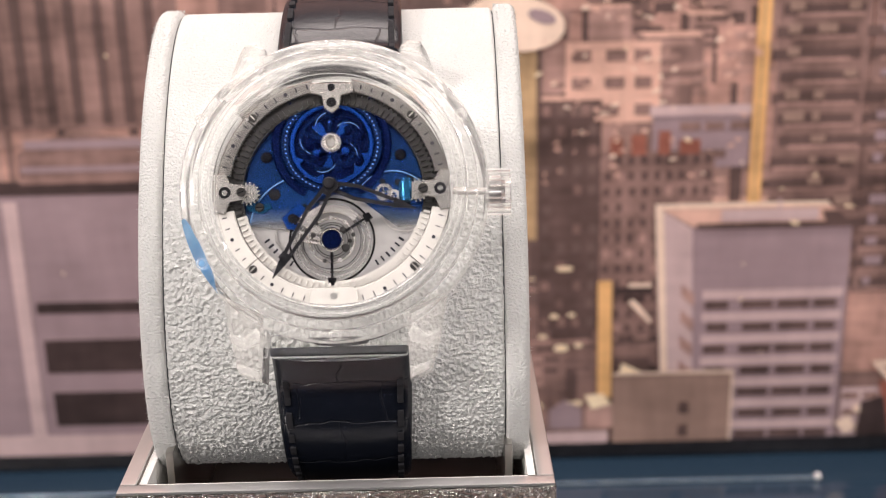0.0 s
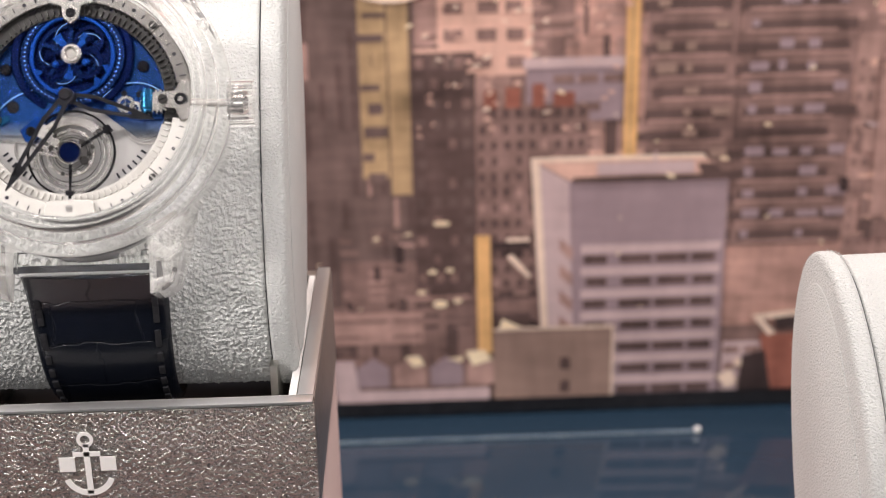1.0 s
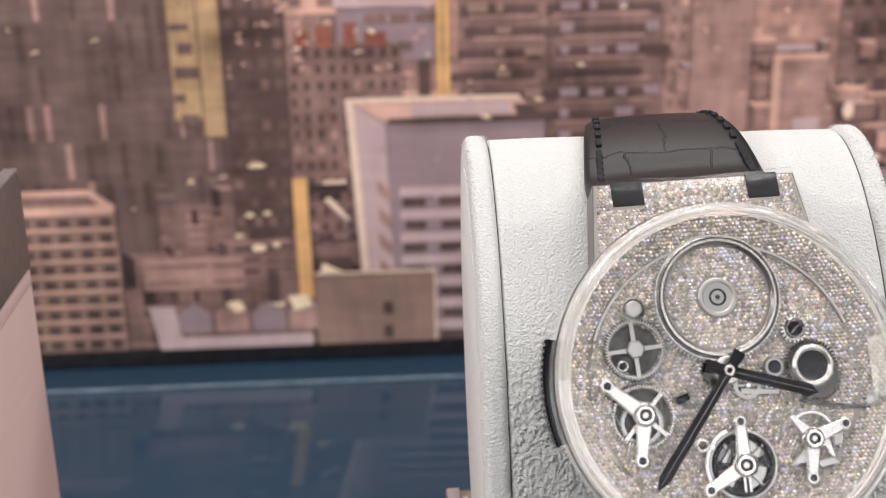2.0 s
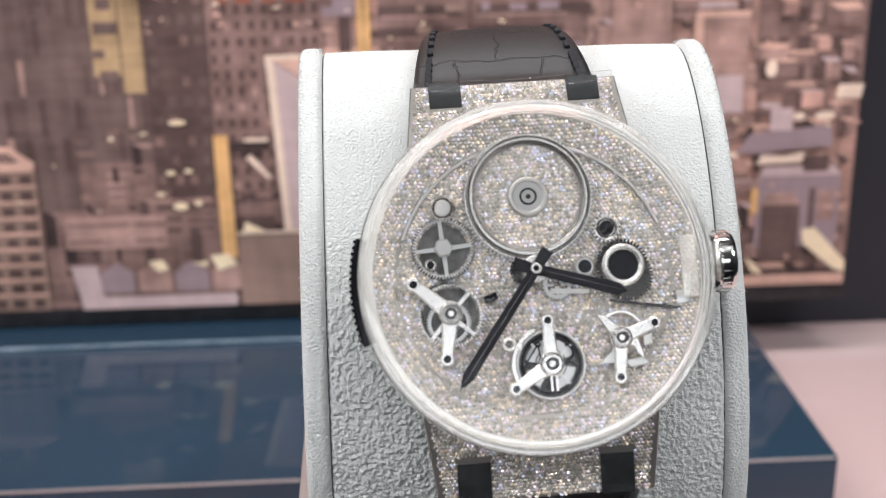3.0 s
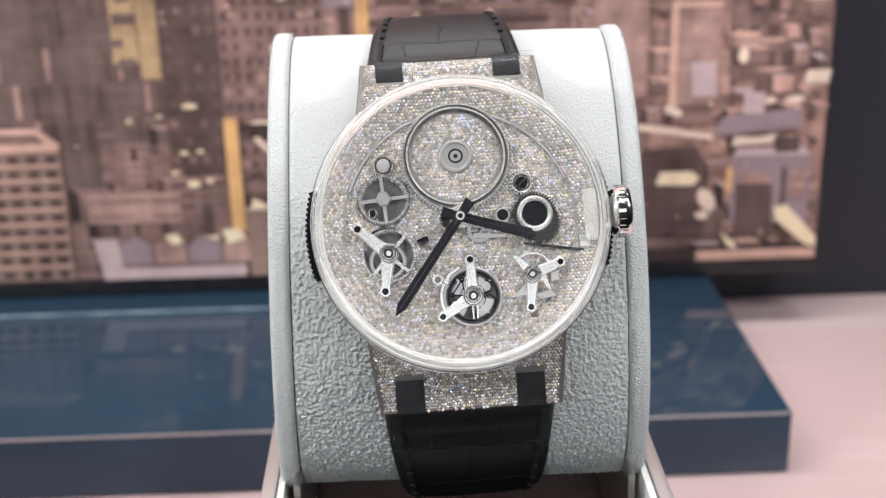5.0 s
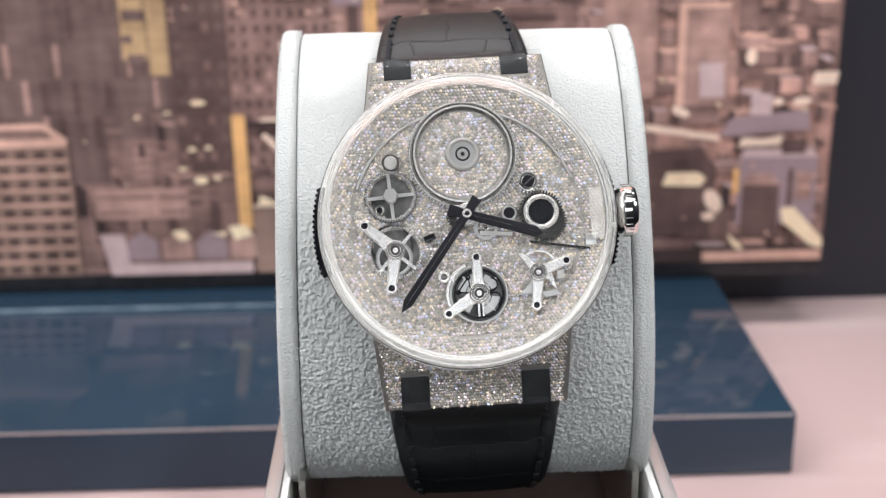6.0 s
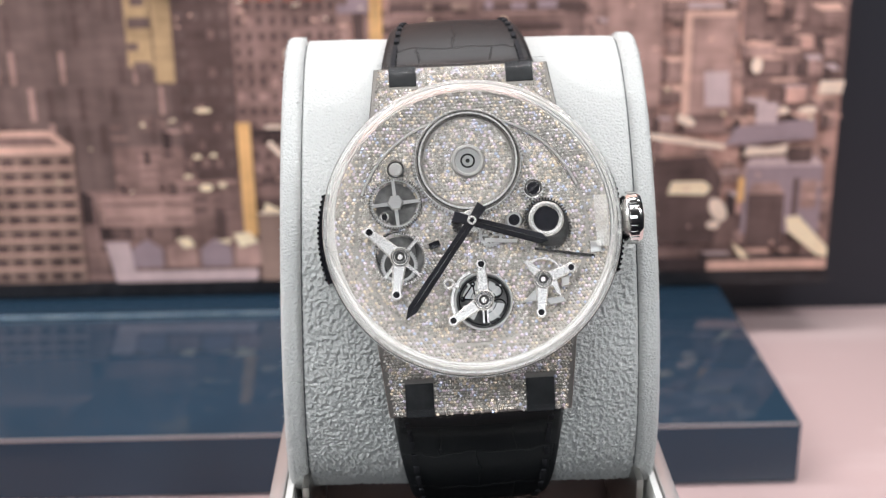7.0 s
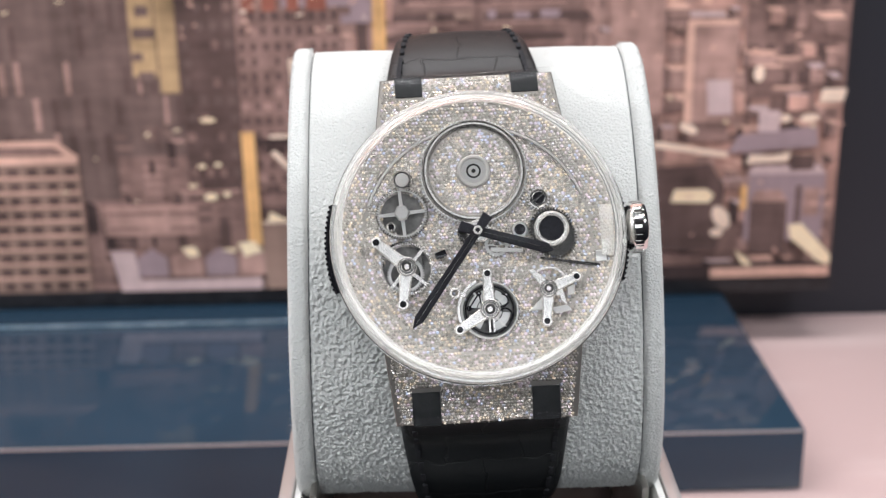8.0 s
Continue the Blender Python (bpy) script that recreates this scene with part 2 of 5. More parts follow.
def lathe(profile, segs=64, a0=0.0, a1=360.0, closed=True):
    """Turns a profile of (radius, height) round z; closed joins the profile's ends."""
    b = bmesh.new()
    full = abs(a1 - a0) >= 360
    n = segs if full else segs + 1
    rings = []
    for i in range(n):
        a = radians(a0 + (a1 - a0) * i / segs)
        rings.append([b.verts.new((r * math.cos(a), r * math.sin(a), h)) for r, h in profile])
    k = len(profile)
    for i in range(segs):
        p, q = rings[i], rings[(i + 1) % n]
        for j in range(k if closed else k - 1):
            f = [p[j], q[j], q[(j + 1) % k], p[(j + 1) % k]]
            b.faces.new(f)
    if not full and closed:
        b.faces.new(rings[0])
        b.faces.new(rings[-1][::-1])
    bmesh.ops.remove_doubles(b, verts=b.verts, dist=1e-5)
    bmesh.ops.recalc_face_normals(b, faces=b.faces)
    return b


def fillet(cx, cz, r, a0, a1, n=7):
    """Points of a quarter round for a lathe profile."""
    return [(cx + r * math.cos(radians(a0 + (a1 - a0) * k / n)), cz + r * math.sin(radians(a0 + (a1 - a0) * k / n))) for k in range(n + 1)]


def disc(r, z0, z1, segs=40, bevel=0.0):
    c = min(bevel, r * 0.5, (z1 - z0) * 0.45)
    pr = [(0, z0), (r, z0), (r, z1 - c), (r - c, z1), (0, z1)] if c else [(0, z0), (r, z0), (r, z1), (0, z1)]
    return lathe(pr, segs, closed=False)


def ring(r0, r1, z0, z1, segs=64, a0=0, a1=360, bevel=0.0):
    c = min(bevel, (r1 - r0) * 0.4, (z1 - z0) * 0.4)
    if c:
        return lathe([(r0, z0), (r1, z0), (r1, z1 - c), (r1 - c, z1), (r0 + c, z1), (r0, z1 - c)], segs, a0, a1)
    return lathe([(r0, z0), (r1, z0), (r1, z1), (r0, z1)], segs, a0, a1)


def prism(points, z0, z1, bevel=0.0):
    """A flat outline raised from z0 to z1."""
    b = bmesh.new()
    lo = [b.verts.new((x, y, z0)) for x, y in points]
    hi = [b.verts.new((x, y, z1)) for x, y in points]
    b.faces.new(lo[::-1])
    top = b.faces.new(hi)
    n = len(points)
    for i in range(n):
        b.faces.new([lo[i], lo[(i + 1) % n], hi[(i + 1) % n], hi[i]])
    bmesh.ops.recalc_face_normals(b, faces=b.faces)
    if bevel:
        bmesh.ops.bevel(b, geom=list(top.edges), offset=bevel, segments=1, affect="EDGES")
    return b


def arm(x0, y0, x1, y1, w0, w1, z0, z1, bevel=0.0):
    """A straight tapered bar between two points."""
    d = Vector((x1 - x0, y1 - y0)).normalized()
    n = Vector((-d.y, d.x))
    pts = [(x0 + n.x * w0 / 2, y0 + n.y * w0 / 2), (x0 - n.x * w0 / 2, y0 - n.y * w0 / 2),
           (x1 - n.x * w1 / 2, y1 - n.y * w1 / 2), (x1 + n.x * w1 / 2, y1 + n.y * w1 / 2)]
    return prism(pts, z0, z1, bevel)


def gear(r, depth, teeth, z0, z1, hole=0.0):
    """A toothed rim, open in the middle where hole is given."""
    out = []
    for i in range(teeth):
        for k, rr in ((0.0, r - depth), (0.3, r - depth), (0.42, r), (0.78, r), (0.9, r - depth)):
            a = 2 * math.pi * (i + k) / teeth
            out.append((rr * math.cos(a), rr * math.sin(a)))
    if not hole:
        return prism(out, z0, z1)
    b = bmesh.new()
    n = len(out)
    loops = []
    for z in (z0, z1):
        loops.append([b.verts.new((x, y, z)) for x, y in out])
        loops.append([b.verts.new((hole * x / math.hypot(x, y), hole * y / math.hypot(x, y), z)) for x, y in out])
    o0, i0, o1, i1 = loops
    for i in range(n):
        j = (i + 1) % n
        b.faces.new([o0[i], o0[j], o1[j], o1[i]])
        b.faces.new([o1[i], o1[j], i1[j], i1[i]])
        b.faces.new([i1[i], i1[j], i0[j], i0[i]])
        b.faces.new([i0[i], i0[j], o0[j], o0[i]])
    bmesh.ops.recalc_face_normals(b, faces=b.faces)
    return b


def screw(parent, x, y, z, r, mat=None, slot=30, name="screw", lit=False):
    s = part(name, disc(r, z, z + r * 0.5, 20, r * 0.2), mat or gear_dark, parent, at=cm(x, y, 0))
    part("slot", box(-r * 0.8, r * 0.8, -r * 0.14, r * 0.14, z + r * 0.5, z + r * 0.54), satin if lit else black_gloss, s, at=cm(0, 0, 0, 0, 0, slot))
    return s


# ---- the case: floor, back wall, plinth, printed panel ----
part("floor", box(-60, 75, 10, 45.5, -6.9, -5.9), floor_pink, at=cm(0, 0, FLOOR), smooth=0)
tagged(bpy.data.objects["floor"], "blush pink veined stone floor of the display case", "floor", kind="structure")
part("wall_back", box(-60, 75, 45.5, 47.5, -5.9, 70), slate, at=cm(0, 0, FLOOR), smooth=0)
tagged(bpy.data.objects["wall_back"], "dark slate blue back wall of the display case", "wall", kind="structure")
for nm, x in (("wall_left", -62), ("wall_right", 75)):
    tagged(part(nm, box(x, x + 2, -60, 47.5, -80, 70), slate, at=cm(0, 0, FLOOR), smooth=0), "dark slate side wall of the display case", "wall", kind="structure")
# Unseen dark wall and floor, added to darken reflections and cut bounce light.
tagged(part("unseen_wall_front", box(-62, 77, -62, -60, -80, 70), slate, at=cm(0, 0, FLOOR), smooth=0), "dark wall of the room behind the camera", "wall", kind="structure")
tagged(part("unseen_room_floor", box(-62, 77, -60, 9.9, -82, -80), slate, at=cm(0, 0, FLOOR), smooth=0), "dark floor of the room before the case", "floor", kind="structure")
tagged(part("case_front", box(-60, 75, 8.9, 9.9, -80, -6.0), pale_wood, at=cm(0, 0, FLOOR), smooth=0), "pale pink wooden front of the display case", "case front", kind="structure")
# Ceiling out of view, added dark so that the metals gain contrast.
tagged(part("ceiling", box(-60, 75, -60, 45.4, 60, 62), ceiling_grey, at=cm(0, 0, FLOOR), smooth=0), "plain charcoal ceiling of the display case", "ceiling", kind="structure")

plinth = thing("plinth", cm(0, 0, FLOOR), "glossy navy blue lacquered display plinth on the floor", "plinth")
part("slab", box(-45, 26.1, 31.5, 43.3, -5.88, -3.8, 0.12), lacquer, plinth)
# Pale strip laid on the lacquer as the highlight of its front edge.
part("edge_highlight", box(-44.9, 25.98, 31.49, 31.56, -3.86, -3.79, 0.02), edge_steel, plinth, "thin bright polished front edge")
part("edging", lathe([(0, 0), (0.05, 0), (0.05, 60), (0, 60)], 10, closed=False), rod_blue, plinth, "thin shiny rod laid along the rear edge", at=cm(-44.7, 41.0, -3.74, 0, 90, 0))
part("end_cap", lathe([(0, 0), (0.1, 0.02), (0.12, 0.1), (0.1, 0.2), (0, 0.22)], 14, closed=False), white_ink, plinth, "small pale rod end", at=cm(15.3, 41.0, -3.69, 0, 90, 0))

# The printed city panel: a flat photographic print, its picture laid in thin flat inks.


def tone(name, color, spread=0.25):
    """A printed colour: soft clouds crossed by faint upright and level streaks, as of far facades."""
    m = material(name, color, 0.42, Specular_IOR_Level=0.3)
    tc = node(m, "ShaderNodeTexCoord")
    fields = []
    for scale, stretch in ((45, (1, 1, 1.2)), (260, (1, 1, 0.16)), (300, (0.22, 1, 1))):
        mp = node(m, "ShaderNodeMapping", Scale=stretch)
        ns = node(m, "ShaderNodeTexNoise", Scale=scale, Detail=4.0)
        link(m, tc, "Object", mp, "Vector")
        link(m, mp, "Vector", ns, "Vector")
        fields.append(ns)
    ad = node(m, "ShaderNodeMath")
    ad.operation = "ADD"
    mix = node(m, "ShaderNodeMix")
    mix.inputs[0].default_value = 0.5
    half = node(m, "ShaderNodeMath")
    half.operation = "MULTIPLY"
    half.inputs[1].default_value = 0.5
    link(m, fields[1], "Fac", ad, 0)
    link(m, fields[2], "Fac", ad, 1)
    link(m, ad, 0, half, 0)
    link(m, fields[0], "Fac", mix, 2)
    link(m, half, 0, mix, 3)
    rp = m.node_tree.nodes.new("ShaderNodeValToRGB")
    rp.color_ramp.elements[0].position, rp.color_ramp.elements[1].position = 0.34, 0.66
    rp.color_ramp.elements[0].color = (*[c * (1 - 1.5 * spread) for c in color], 1)
    rp.color_ramp.elements[1].color = (*[min(1, c * (1 + 1.7 * spread)) for c in color], 1)
    link(m, mix, 0, rp, "Fac")
    link(m, rp, "Color", shader(m), "Base Color")
    return m


HAZE = tone("print_haze", (0.46, 0.27, 0.225), 0.38)
ROSE = tone("print_rose", (0.66, 0.41, 0.33), 0.2)
MAUVE = tone("print_mauve", (0.37, 0.23, 0.2), 0.36)
LILAC = tone("print_lilac", (0.32, 0.235, 0.255), 0.1)
LILAC_LIGHT = tone("print_pale_lilac", (0.55, 0.41, 0.41), 0.12)
UMBER = tone("print_umber", (0.225, 0.14, 0.124), 0.42)
BARK = tone("print_bark", (0.145, 0.097, 0.088), 0.35)
DUSK = tone("print_dusk", (0.11, 0.07, 0.064), 0.35)
INKY = tone("print_black_brown", (0.05, 0.033, 0.032), 0.3)
AMBER = tone("print_amber", (0.72, 0.42, 0.18), 0.2)
GOLD = tone("print_old_gold", (0.42, 0.285, 0.16), 0.35)
SAND = tone("print_sand", (0.3, 0.2, 0.165), 0.15)
GLOW = tone("print_glint", (0.95, 0.72, 0.5), 0.1)
CREAM = tone("print_cream", (0.8, 0.62, 0.5), 0.12)
RUST = tone("print_rust", (0.3, 0.11, 0.08), 0.25)

PANEL_Y = 43.0
panel = thing("city_print_panel", cm(0, 0, FLOOR), "large photographic print of city towers at dusk", "wall print", kind="structure")
part("backing", box(-45, 30.3, PANEL_Y, PANEL_Y + 1.6, -3.75, 45, 0.04), black_trim, panel)
part("lower_frame", box(-45, 30.3, PANEL_Y - 0.12, PANEL_Y, -3.75, -3.1, 0.03), black_trim, panel, "black lower frame strip")


LAID = [0]


def inks(name, mat, quads, layer):
    """Flat ink shapes of one colour; each shape is a list of (x, z)."""
    b = bmesh.new()
    LAID[0] += 1
    depth = PANEL_Y - 0.02 * layer - 0.001 * (LAID[0] % 19)
    for k, pts in enumerate(quads):
        b.faces.new([b.verts.new((x, depth - 0.00004 * k, z)) for x, z in pts])
    bmesh.ops.recalc_face_normals(b, faces=b.faces)
    return part(name, b, mat, panel, smooth=0)


def rect(x0, x1, z0, z1, lean=0.0):
    return [(x0, z0), (x1, z0), (x1 + lean, z1), (x0 + lean, z1)]


def rnd(seed):
    return random.Random(seed)


def tower(x0, x1, z0, z1, wall, layer, cols=0, rows=0, pane=None, lit=None, seed=1, fw=0.6, fh=0.5, gap=0.1, cut=True):
    """A printed tower: its face, and a grid of windows with some missing or lit."""
    z0 = max(z0, -3.1) if cut else z0
    inks("printed_tower", wall, [rect(x0, x1, z0, z1)], layer)
    r = rnd(seed)
    dark, light = [], []
    w, h = (x1 - x0) / max(cols, 1), (z1 - z0) / max(rows, 1)
    for i in range(cols):
        for j in range(rows):
            k = r.random()
            if k < gap:
                continue
            cx, cz = x0 + (i + 0.5 + r.uniform(-0.08, 0.08)) * w, z0 + (j + 0.5) * h
            q = rect(cx - w * fw / 2, cx + w * fw / 2 * r.uniform(0.7, 1.1), cz - h * fh / 2, cz + h * fh / 2)
            (light if lit and k > 0.86 else dark).append(q)
    if dark and pane:
        inks("printed_windows", pane, dark, layer + 1)
    if light and lit:
        inks("printed_lights", lit, light, layer + 1)


inks("printed_sky_haze", HAZE, [rect(-44.8, 30.2, -3.1, 44.9)], 1)


def blocks(seed, x0, x1, z0, z1, rows, step, fronts, roofs, sides, layer, rise, size=(0.5, 1.6), tall=(0.4, 1.6)):
    """Rows of small printed houses, the far ones first: a banded front, a roof and one side each."""
    r = rnd(seed)
    for k in range(rows):
        base = z1 - (z1 - z0) * k / max(rows - 1, 1)
        lay = layer + rise * k
        front, roof, side, band = {}, {}, {}, []
        x = x0 + r.uniform(0, step)
        while x < x1:
            w, h, d = r.uniform(*size), r.uniform(*tall), r.uniform(0.1, 0.45)
            w = min(w, x1 - x)
            z = max(base + r.uniform(-0.3, 0.3), -3.1)
            e = d * r.uniform(0.3, 0.7)
            front.setdefault(r.choice(fronts), []).append(rect(x, x + w, z, z + h))
            roof.setdefault(r.choice(roofs), []).append([(x, z + h), (x + w, z + h), (x + w - d * 0.5, z + h + e), (x - d, z + h + e)])
            side.setdefault(r.choice(sides), []).append([(x - d, z), (x, z), (x, z + h), (x - d, z + h + e)])
            n = r.randint(2, 5)
            for i in range(n):
                zb = z + h * (i + 0.35) / n
                band.append(rect(x + w * r.uniform(0.02, 0.3), x + w * r.uniform(0.6, 0.97), zb, zb + h * 0.4 / n))
            x += step * r.uniform(0.6, 1.5)
        for group, up_by, title in ((side, 0.0, "printed_side"), (roof, 0.1, "printed_roof"), (front, 0.2, "printed_front")):
            for m, quads in group.items():
                inks(title, m, quads, lay + up_by * rise)
        inks("printed_bands", r.choice([UMBER, DUSK, MAUVE]), band, lay + 0.6 * rise)


blocks(5, -30, 30, 2.5, 14, 9, 1.7, [MAUVE, UMBER, MAUVE, HAZE, UMBER], [ROSE, HAZE, MAUVE], [UMBER, DUSK], 1.6, 0.2, (0.8, 2.4), (1.0, 3.2))
# lower dark street depths
inks("printed_street", UMBER, [rect(1.8, 11, -3.1, 3.2), rect(-7.5, 1.79, -3.1, 5), rect(14, 30.2, -3.1, -0.6)], 3.6)
blocks(6, 1.6, 11, -2.6, 2.6, 6, 1.3, [UMBER, DUSK, UMBER], [UMBER, MAUVE], [DUSK, INKY], 3.65, 0.05, (0.4, 1.5), (0.4, 1.3))
# far pale block above the roofs
tower(6.7, 9.8, 8.6, 11.3, ROSE, 4, 3, 3, UMBER, None, 11, 0.62, 0.42, 0.0)
tower(9.6, 13.0, 7.0, 8.9, LILAC, 4, 4, 2, UMBER, None, 12, 0.8, 0.3, 0.2)
inks("printed_roof", LILAC_LIGHT, [rect(9.5, 13.1, 8.8, 9.15)], 6)
# long dark tower with the old-gold flank
tower(-2.2, 3.2, 0.5, 30, BARK, 4, 9, 22, DUSK, MAUVE, 13, 0.35, 0.9, 0.6)
tower(3.2, 5.9, 2.2, 30, BARK, 4.3, 6, 24, DUSK, MAUVE, 14, 0.35, 0.9, 0.45)
inks("printed_gold_flank", GOLD, [rect(4.1, 5.0, 5.2, 30), rect(5.05, 5.75, 4.6, 30)], 6)
r = rnd(12)
inks("printed_flank_breaks", BARK, [rect(4.05 + r.uniform(0, 0.5), 4.5 + r.uniform(0, 0.6), z, z + r.uniform(0.15, 0.5)) for z in [5.0 + 0.8 * k for k in range(20)]], 6.5)
tower(5.8, 7.9, 1.2, 9.4, DUSK, 5, 4, 12, BARK, UMBER, 15, 0.55, 0.5, 0.2)
# brick tower with a rusty crown
tower(7.9, 11.7, 1.0, 7.6, UMBER, 6, 9, 12, DUSK, MAUVE, 16, 0.5, 0.55, 0.05)
inks("printed_crown", RUST, [rect(8.2, 8.6, 7.5, 8.1), rect(8.9, 9.4, 7.5, 8.2), rect(9.8, 10.2, 7.5, 8.3), rect(10.5, 11.2, 7.5, 8.0)], 7)
# balconied slabs at the other side of the tall crane
for i, (x0, x1, top) in enumerate(((13.6, 16.6, 30), (16.7, 20.5, 30))):
    tower(x0, x1, 2.4, top, UMBER, 5, 1, 38, DUSK, None, 20 + i, 0.98, 0.5, 0.0)
    r = rnd(30 + i)
    inks("printed_balconies", (SAND, LILAC)[i], [rect(x, x + r.uniform(0.2, 0.75), z, z + r.uniform(0.2, 0.36)) for z in [2.7 + 0.73 * k for k in range(15)] for x in [x0 + 0.3 + 0.95 * c for c in range(4)] if x < x1 - 0.4 and r.random() < 0.6], 8)
    inks("printed_balconies", MAUVE, [rect(x0 + r.uniform(0, 0.6), x1 - r.uniform(0, 0.8), z, z + 0.1) for z in [2.5 + 0.73 * k for k in range(37)]], 8)
tower(20.6, 23.2, 1.0, 9.0, MAUVE, 5, 7, 14, UMBER, ROSE, 23, 0.55, 0.5, 0.1)
tower(23.3, 26.5, 2.6, 30, HAZE, 5, 5, 30, MAUVE, ROSE, 24, 0.6, 0.4, 0.3)
tower(26.4, 30.2, 4.2, 30, UMBER, 5, 6, 26, DUSK, MAUVE, 25, 0.6, 0.5, 0.2)
# tall amber crane mast
inks("printed_crane_mast", AMBER, [rect(12.85, 13.3, 5.6, 30, 0.1)], 9)
inks("printed_crane_shade", GOLD, [rect(13.02, 13.08, 5.6, 30, 0.1)], 10)
# lilac office block: return face, roof, front with storey bands
inks("printed_return_face", LILAC_LIGHT, [[(9.75, 5.7), (11.05, 4.9), (11.35, -3.1), (10.25, -3.1)]], 9)
inks("printed_return_edge", CREAM, [[(9.75, 5.75), (10.05, 5.55), (10.5, -3.0), (10.28, -3.0)], [(9.75, 5.78), (15.6, 5.78), (15.7, 5.62), (9.8, 5.62)]], 10)
inks("printed_return_bands", MAUVE, [[(10.75, 2.9 - 0.95 * k), (11.2, 2.5 - 0.95 * k), (11.2, 2.05 - 0.95 * k), (10.75, 2.45 - 0.95 * k)] for k in range(6)], 10)
inks("printed_roof", ROSE, [[(9.8, 5.7), (15.6, 5.7), (16.5, 4.95), (11.05, 4.95)]], 9)
inks("printed_roof_shade", DUSK, [rect(11.2, 16.5, 4.86, 5.06), [(15.4, 5.45), (15.9, 5.45), (16.5, 4.98), (15.6, 4.98)]], 11)
inks("printed_roof_box", LILAC_LIGHT, [rect(12.0, 15.3, 5.12, 5.55), rect(13.9, 14.0, 5.4, 5.9)], 12)
inks("printed_front", LILAC, [rect(11.05, 16.5, -3.1, 4.9)], 9)
inks("printed_storey_bands", LILAC_LIGHT, [rect(11.5, 16.35, 2.28 - 0.83 * k, 2.62 - 0.83 * k) for k in range(7)], 10)
inks("printed_storey_windows", DUSK, [rect(11.6 + 1.25 * c + 0.08 * (k % 2), 12.7 + 1.25 * c - 0.3 * ((k * 3 + c) % 3 == 0), 1.92 - 0.83 * k, 2.22 - 0.83 * k) for k in range(7) for c in range(4)], 10)
tower(16.6, 20.3, -3.1, -1.2, LILAC_LIGHT, 8, 5, 3, UMBER, None, 33, 0.8, 0.4, 0.1)
# low sand block with two small openings
inks("printed_low_block", SAND, [rect(8.45, 12.7, -3.1, -0.42)], 13)
inks("printed_low_block_edge", CREAM, [rect(8.45, 12.7, -0.46, -0.36), rect(12.62, 12.7, -3.1, -0.4)], 14)
inks("printed_openings", DUSK, [rect(10.8, 11.15, -2.0, -1.55), rect(10.8, 11.15, -2.9, -2.45)], 14)
# brown roof with a pale rim, and a pale heap beside it
inks("printed_brown_roof", RUST, [[(17.9, -0.9), (20.4, -0.9), (20.4, -3.05), (18.2, -3.05)]], 13)
inks("printed_brown_shade", INKY, [[(17.3, -1.7), (18.1, -1.5), (18.4, -3.05), (17.2, -3.05)], [(18.3, -0.2), (20.2, -0.1), (20.2, -0.6), (18.5, -0.75)]], 14)
inks("printed_pale_rim", CREAM, [[(17.55, -0.15), (17.8, -0.2), (18.45, -0.85), (18.2, -0.95)], [(17.55, -0.15), (20.2, 0.1), (20.2, -0.08), (17.8, -0.35)], [(16.4, -2.5), (16.9, -2.2), (17.2, -2.75), (16.8, -2.95)], [(17.0, -1.85), (17.25, -1.8), (17.3, -2.1), (17.05, -2.1)]], 15)
# small crane
inks("printed_small_mast", AMBER, [rect(7.9, 8.4, -1.3, 3.1, -0.05)], 13)
inks("printed_small_jib", INKY, [rect(8.4, 9.75, 2.55, 2.85), rect(8.7, 9.5, 2.3, 2.5)], 13)
inks("printed_small_jib_light", CREAM, [[(8.9, 2.3), (9.1, 2.4), (9.75, 1.6), (9.65, 1.5)], rect(8.9, 9.7, 2.85, 2.98)], 14)
# roof tanks
inks("printed_tank_roof", LILAC_LIGHT, [rect(3.3, 8.3, -3.1, -2.65), [(2.6, -1.45), (3.5, -1.45), (3.75, -3.1), (2.9, -3.1)]], 12)
inks("printed_tank_shade", UMBER, [rect(3.6, 8.3, -2.65, -1.6)], 11)
for k in range(4):
    x = 3.6 + 1.3 * k
    inks("printed_tank", MAUVE if k % 2 else LILAC, [[(x, -2.5), (x + 1.15, -2.5), (x + 1.15, -1.75), (x + 0.58, -1.35), (x, -1.75)]], 13)
inks("printed_tank_glints", GLOW, [[(5.3, -1.35), (5.8, -1.3), (6.0, -1.65), (5.6, -1.75)], [(7.45, -1.2), (8.1, -1.15), (8.4, -1.55), (7.7, -1.75)], [(6.8, -1.45), (7.4, -1.4), (7.3, -1.6)], [(8.65, -0.4), (8.75, 0.0), (9.45, -0.35)]], 15)
# lattice-fronted block
tower(-2.4, 1.75, -3.1, 2.0, SAND, 8, 6, 9, DUSK, None, 35, 0.62, 0.55, 0.0)
inks("printed_lattice_rails", ROSE, [rect(-2.4, 1.75, -3.1 + 0.567 * k, -3.0 + 0.567 * k) for k in range(1, 10)], 10)
inks("printed_lattice_roof", ROSE, [[(-2.4, 2.9), (1.0, 2.9), (1.8, 2.3), (1.75, 2.1), (-2.4, 2.1)]], 10)
inks("printed_lattice_gap", UMBER, [[(-2.2, 2.7), (0.9, 2.7), (1.3, 2.35), (-2.2, 2.35)]], 11)
tower(2.5, 6.0, -0.9, 0.3, MAUVE, 6, 3, 2, UMBER, None, 36, 0.9, 0.25, 0.3)
# lilac block with a round roof house, further along
inks("printed_far_front", LILAC, [rect(-14, -6.5, -3.1, 6.6)], 9)
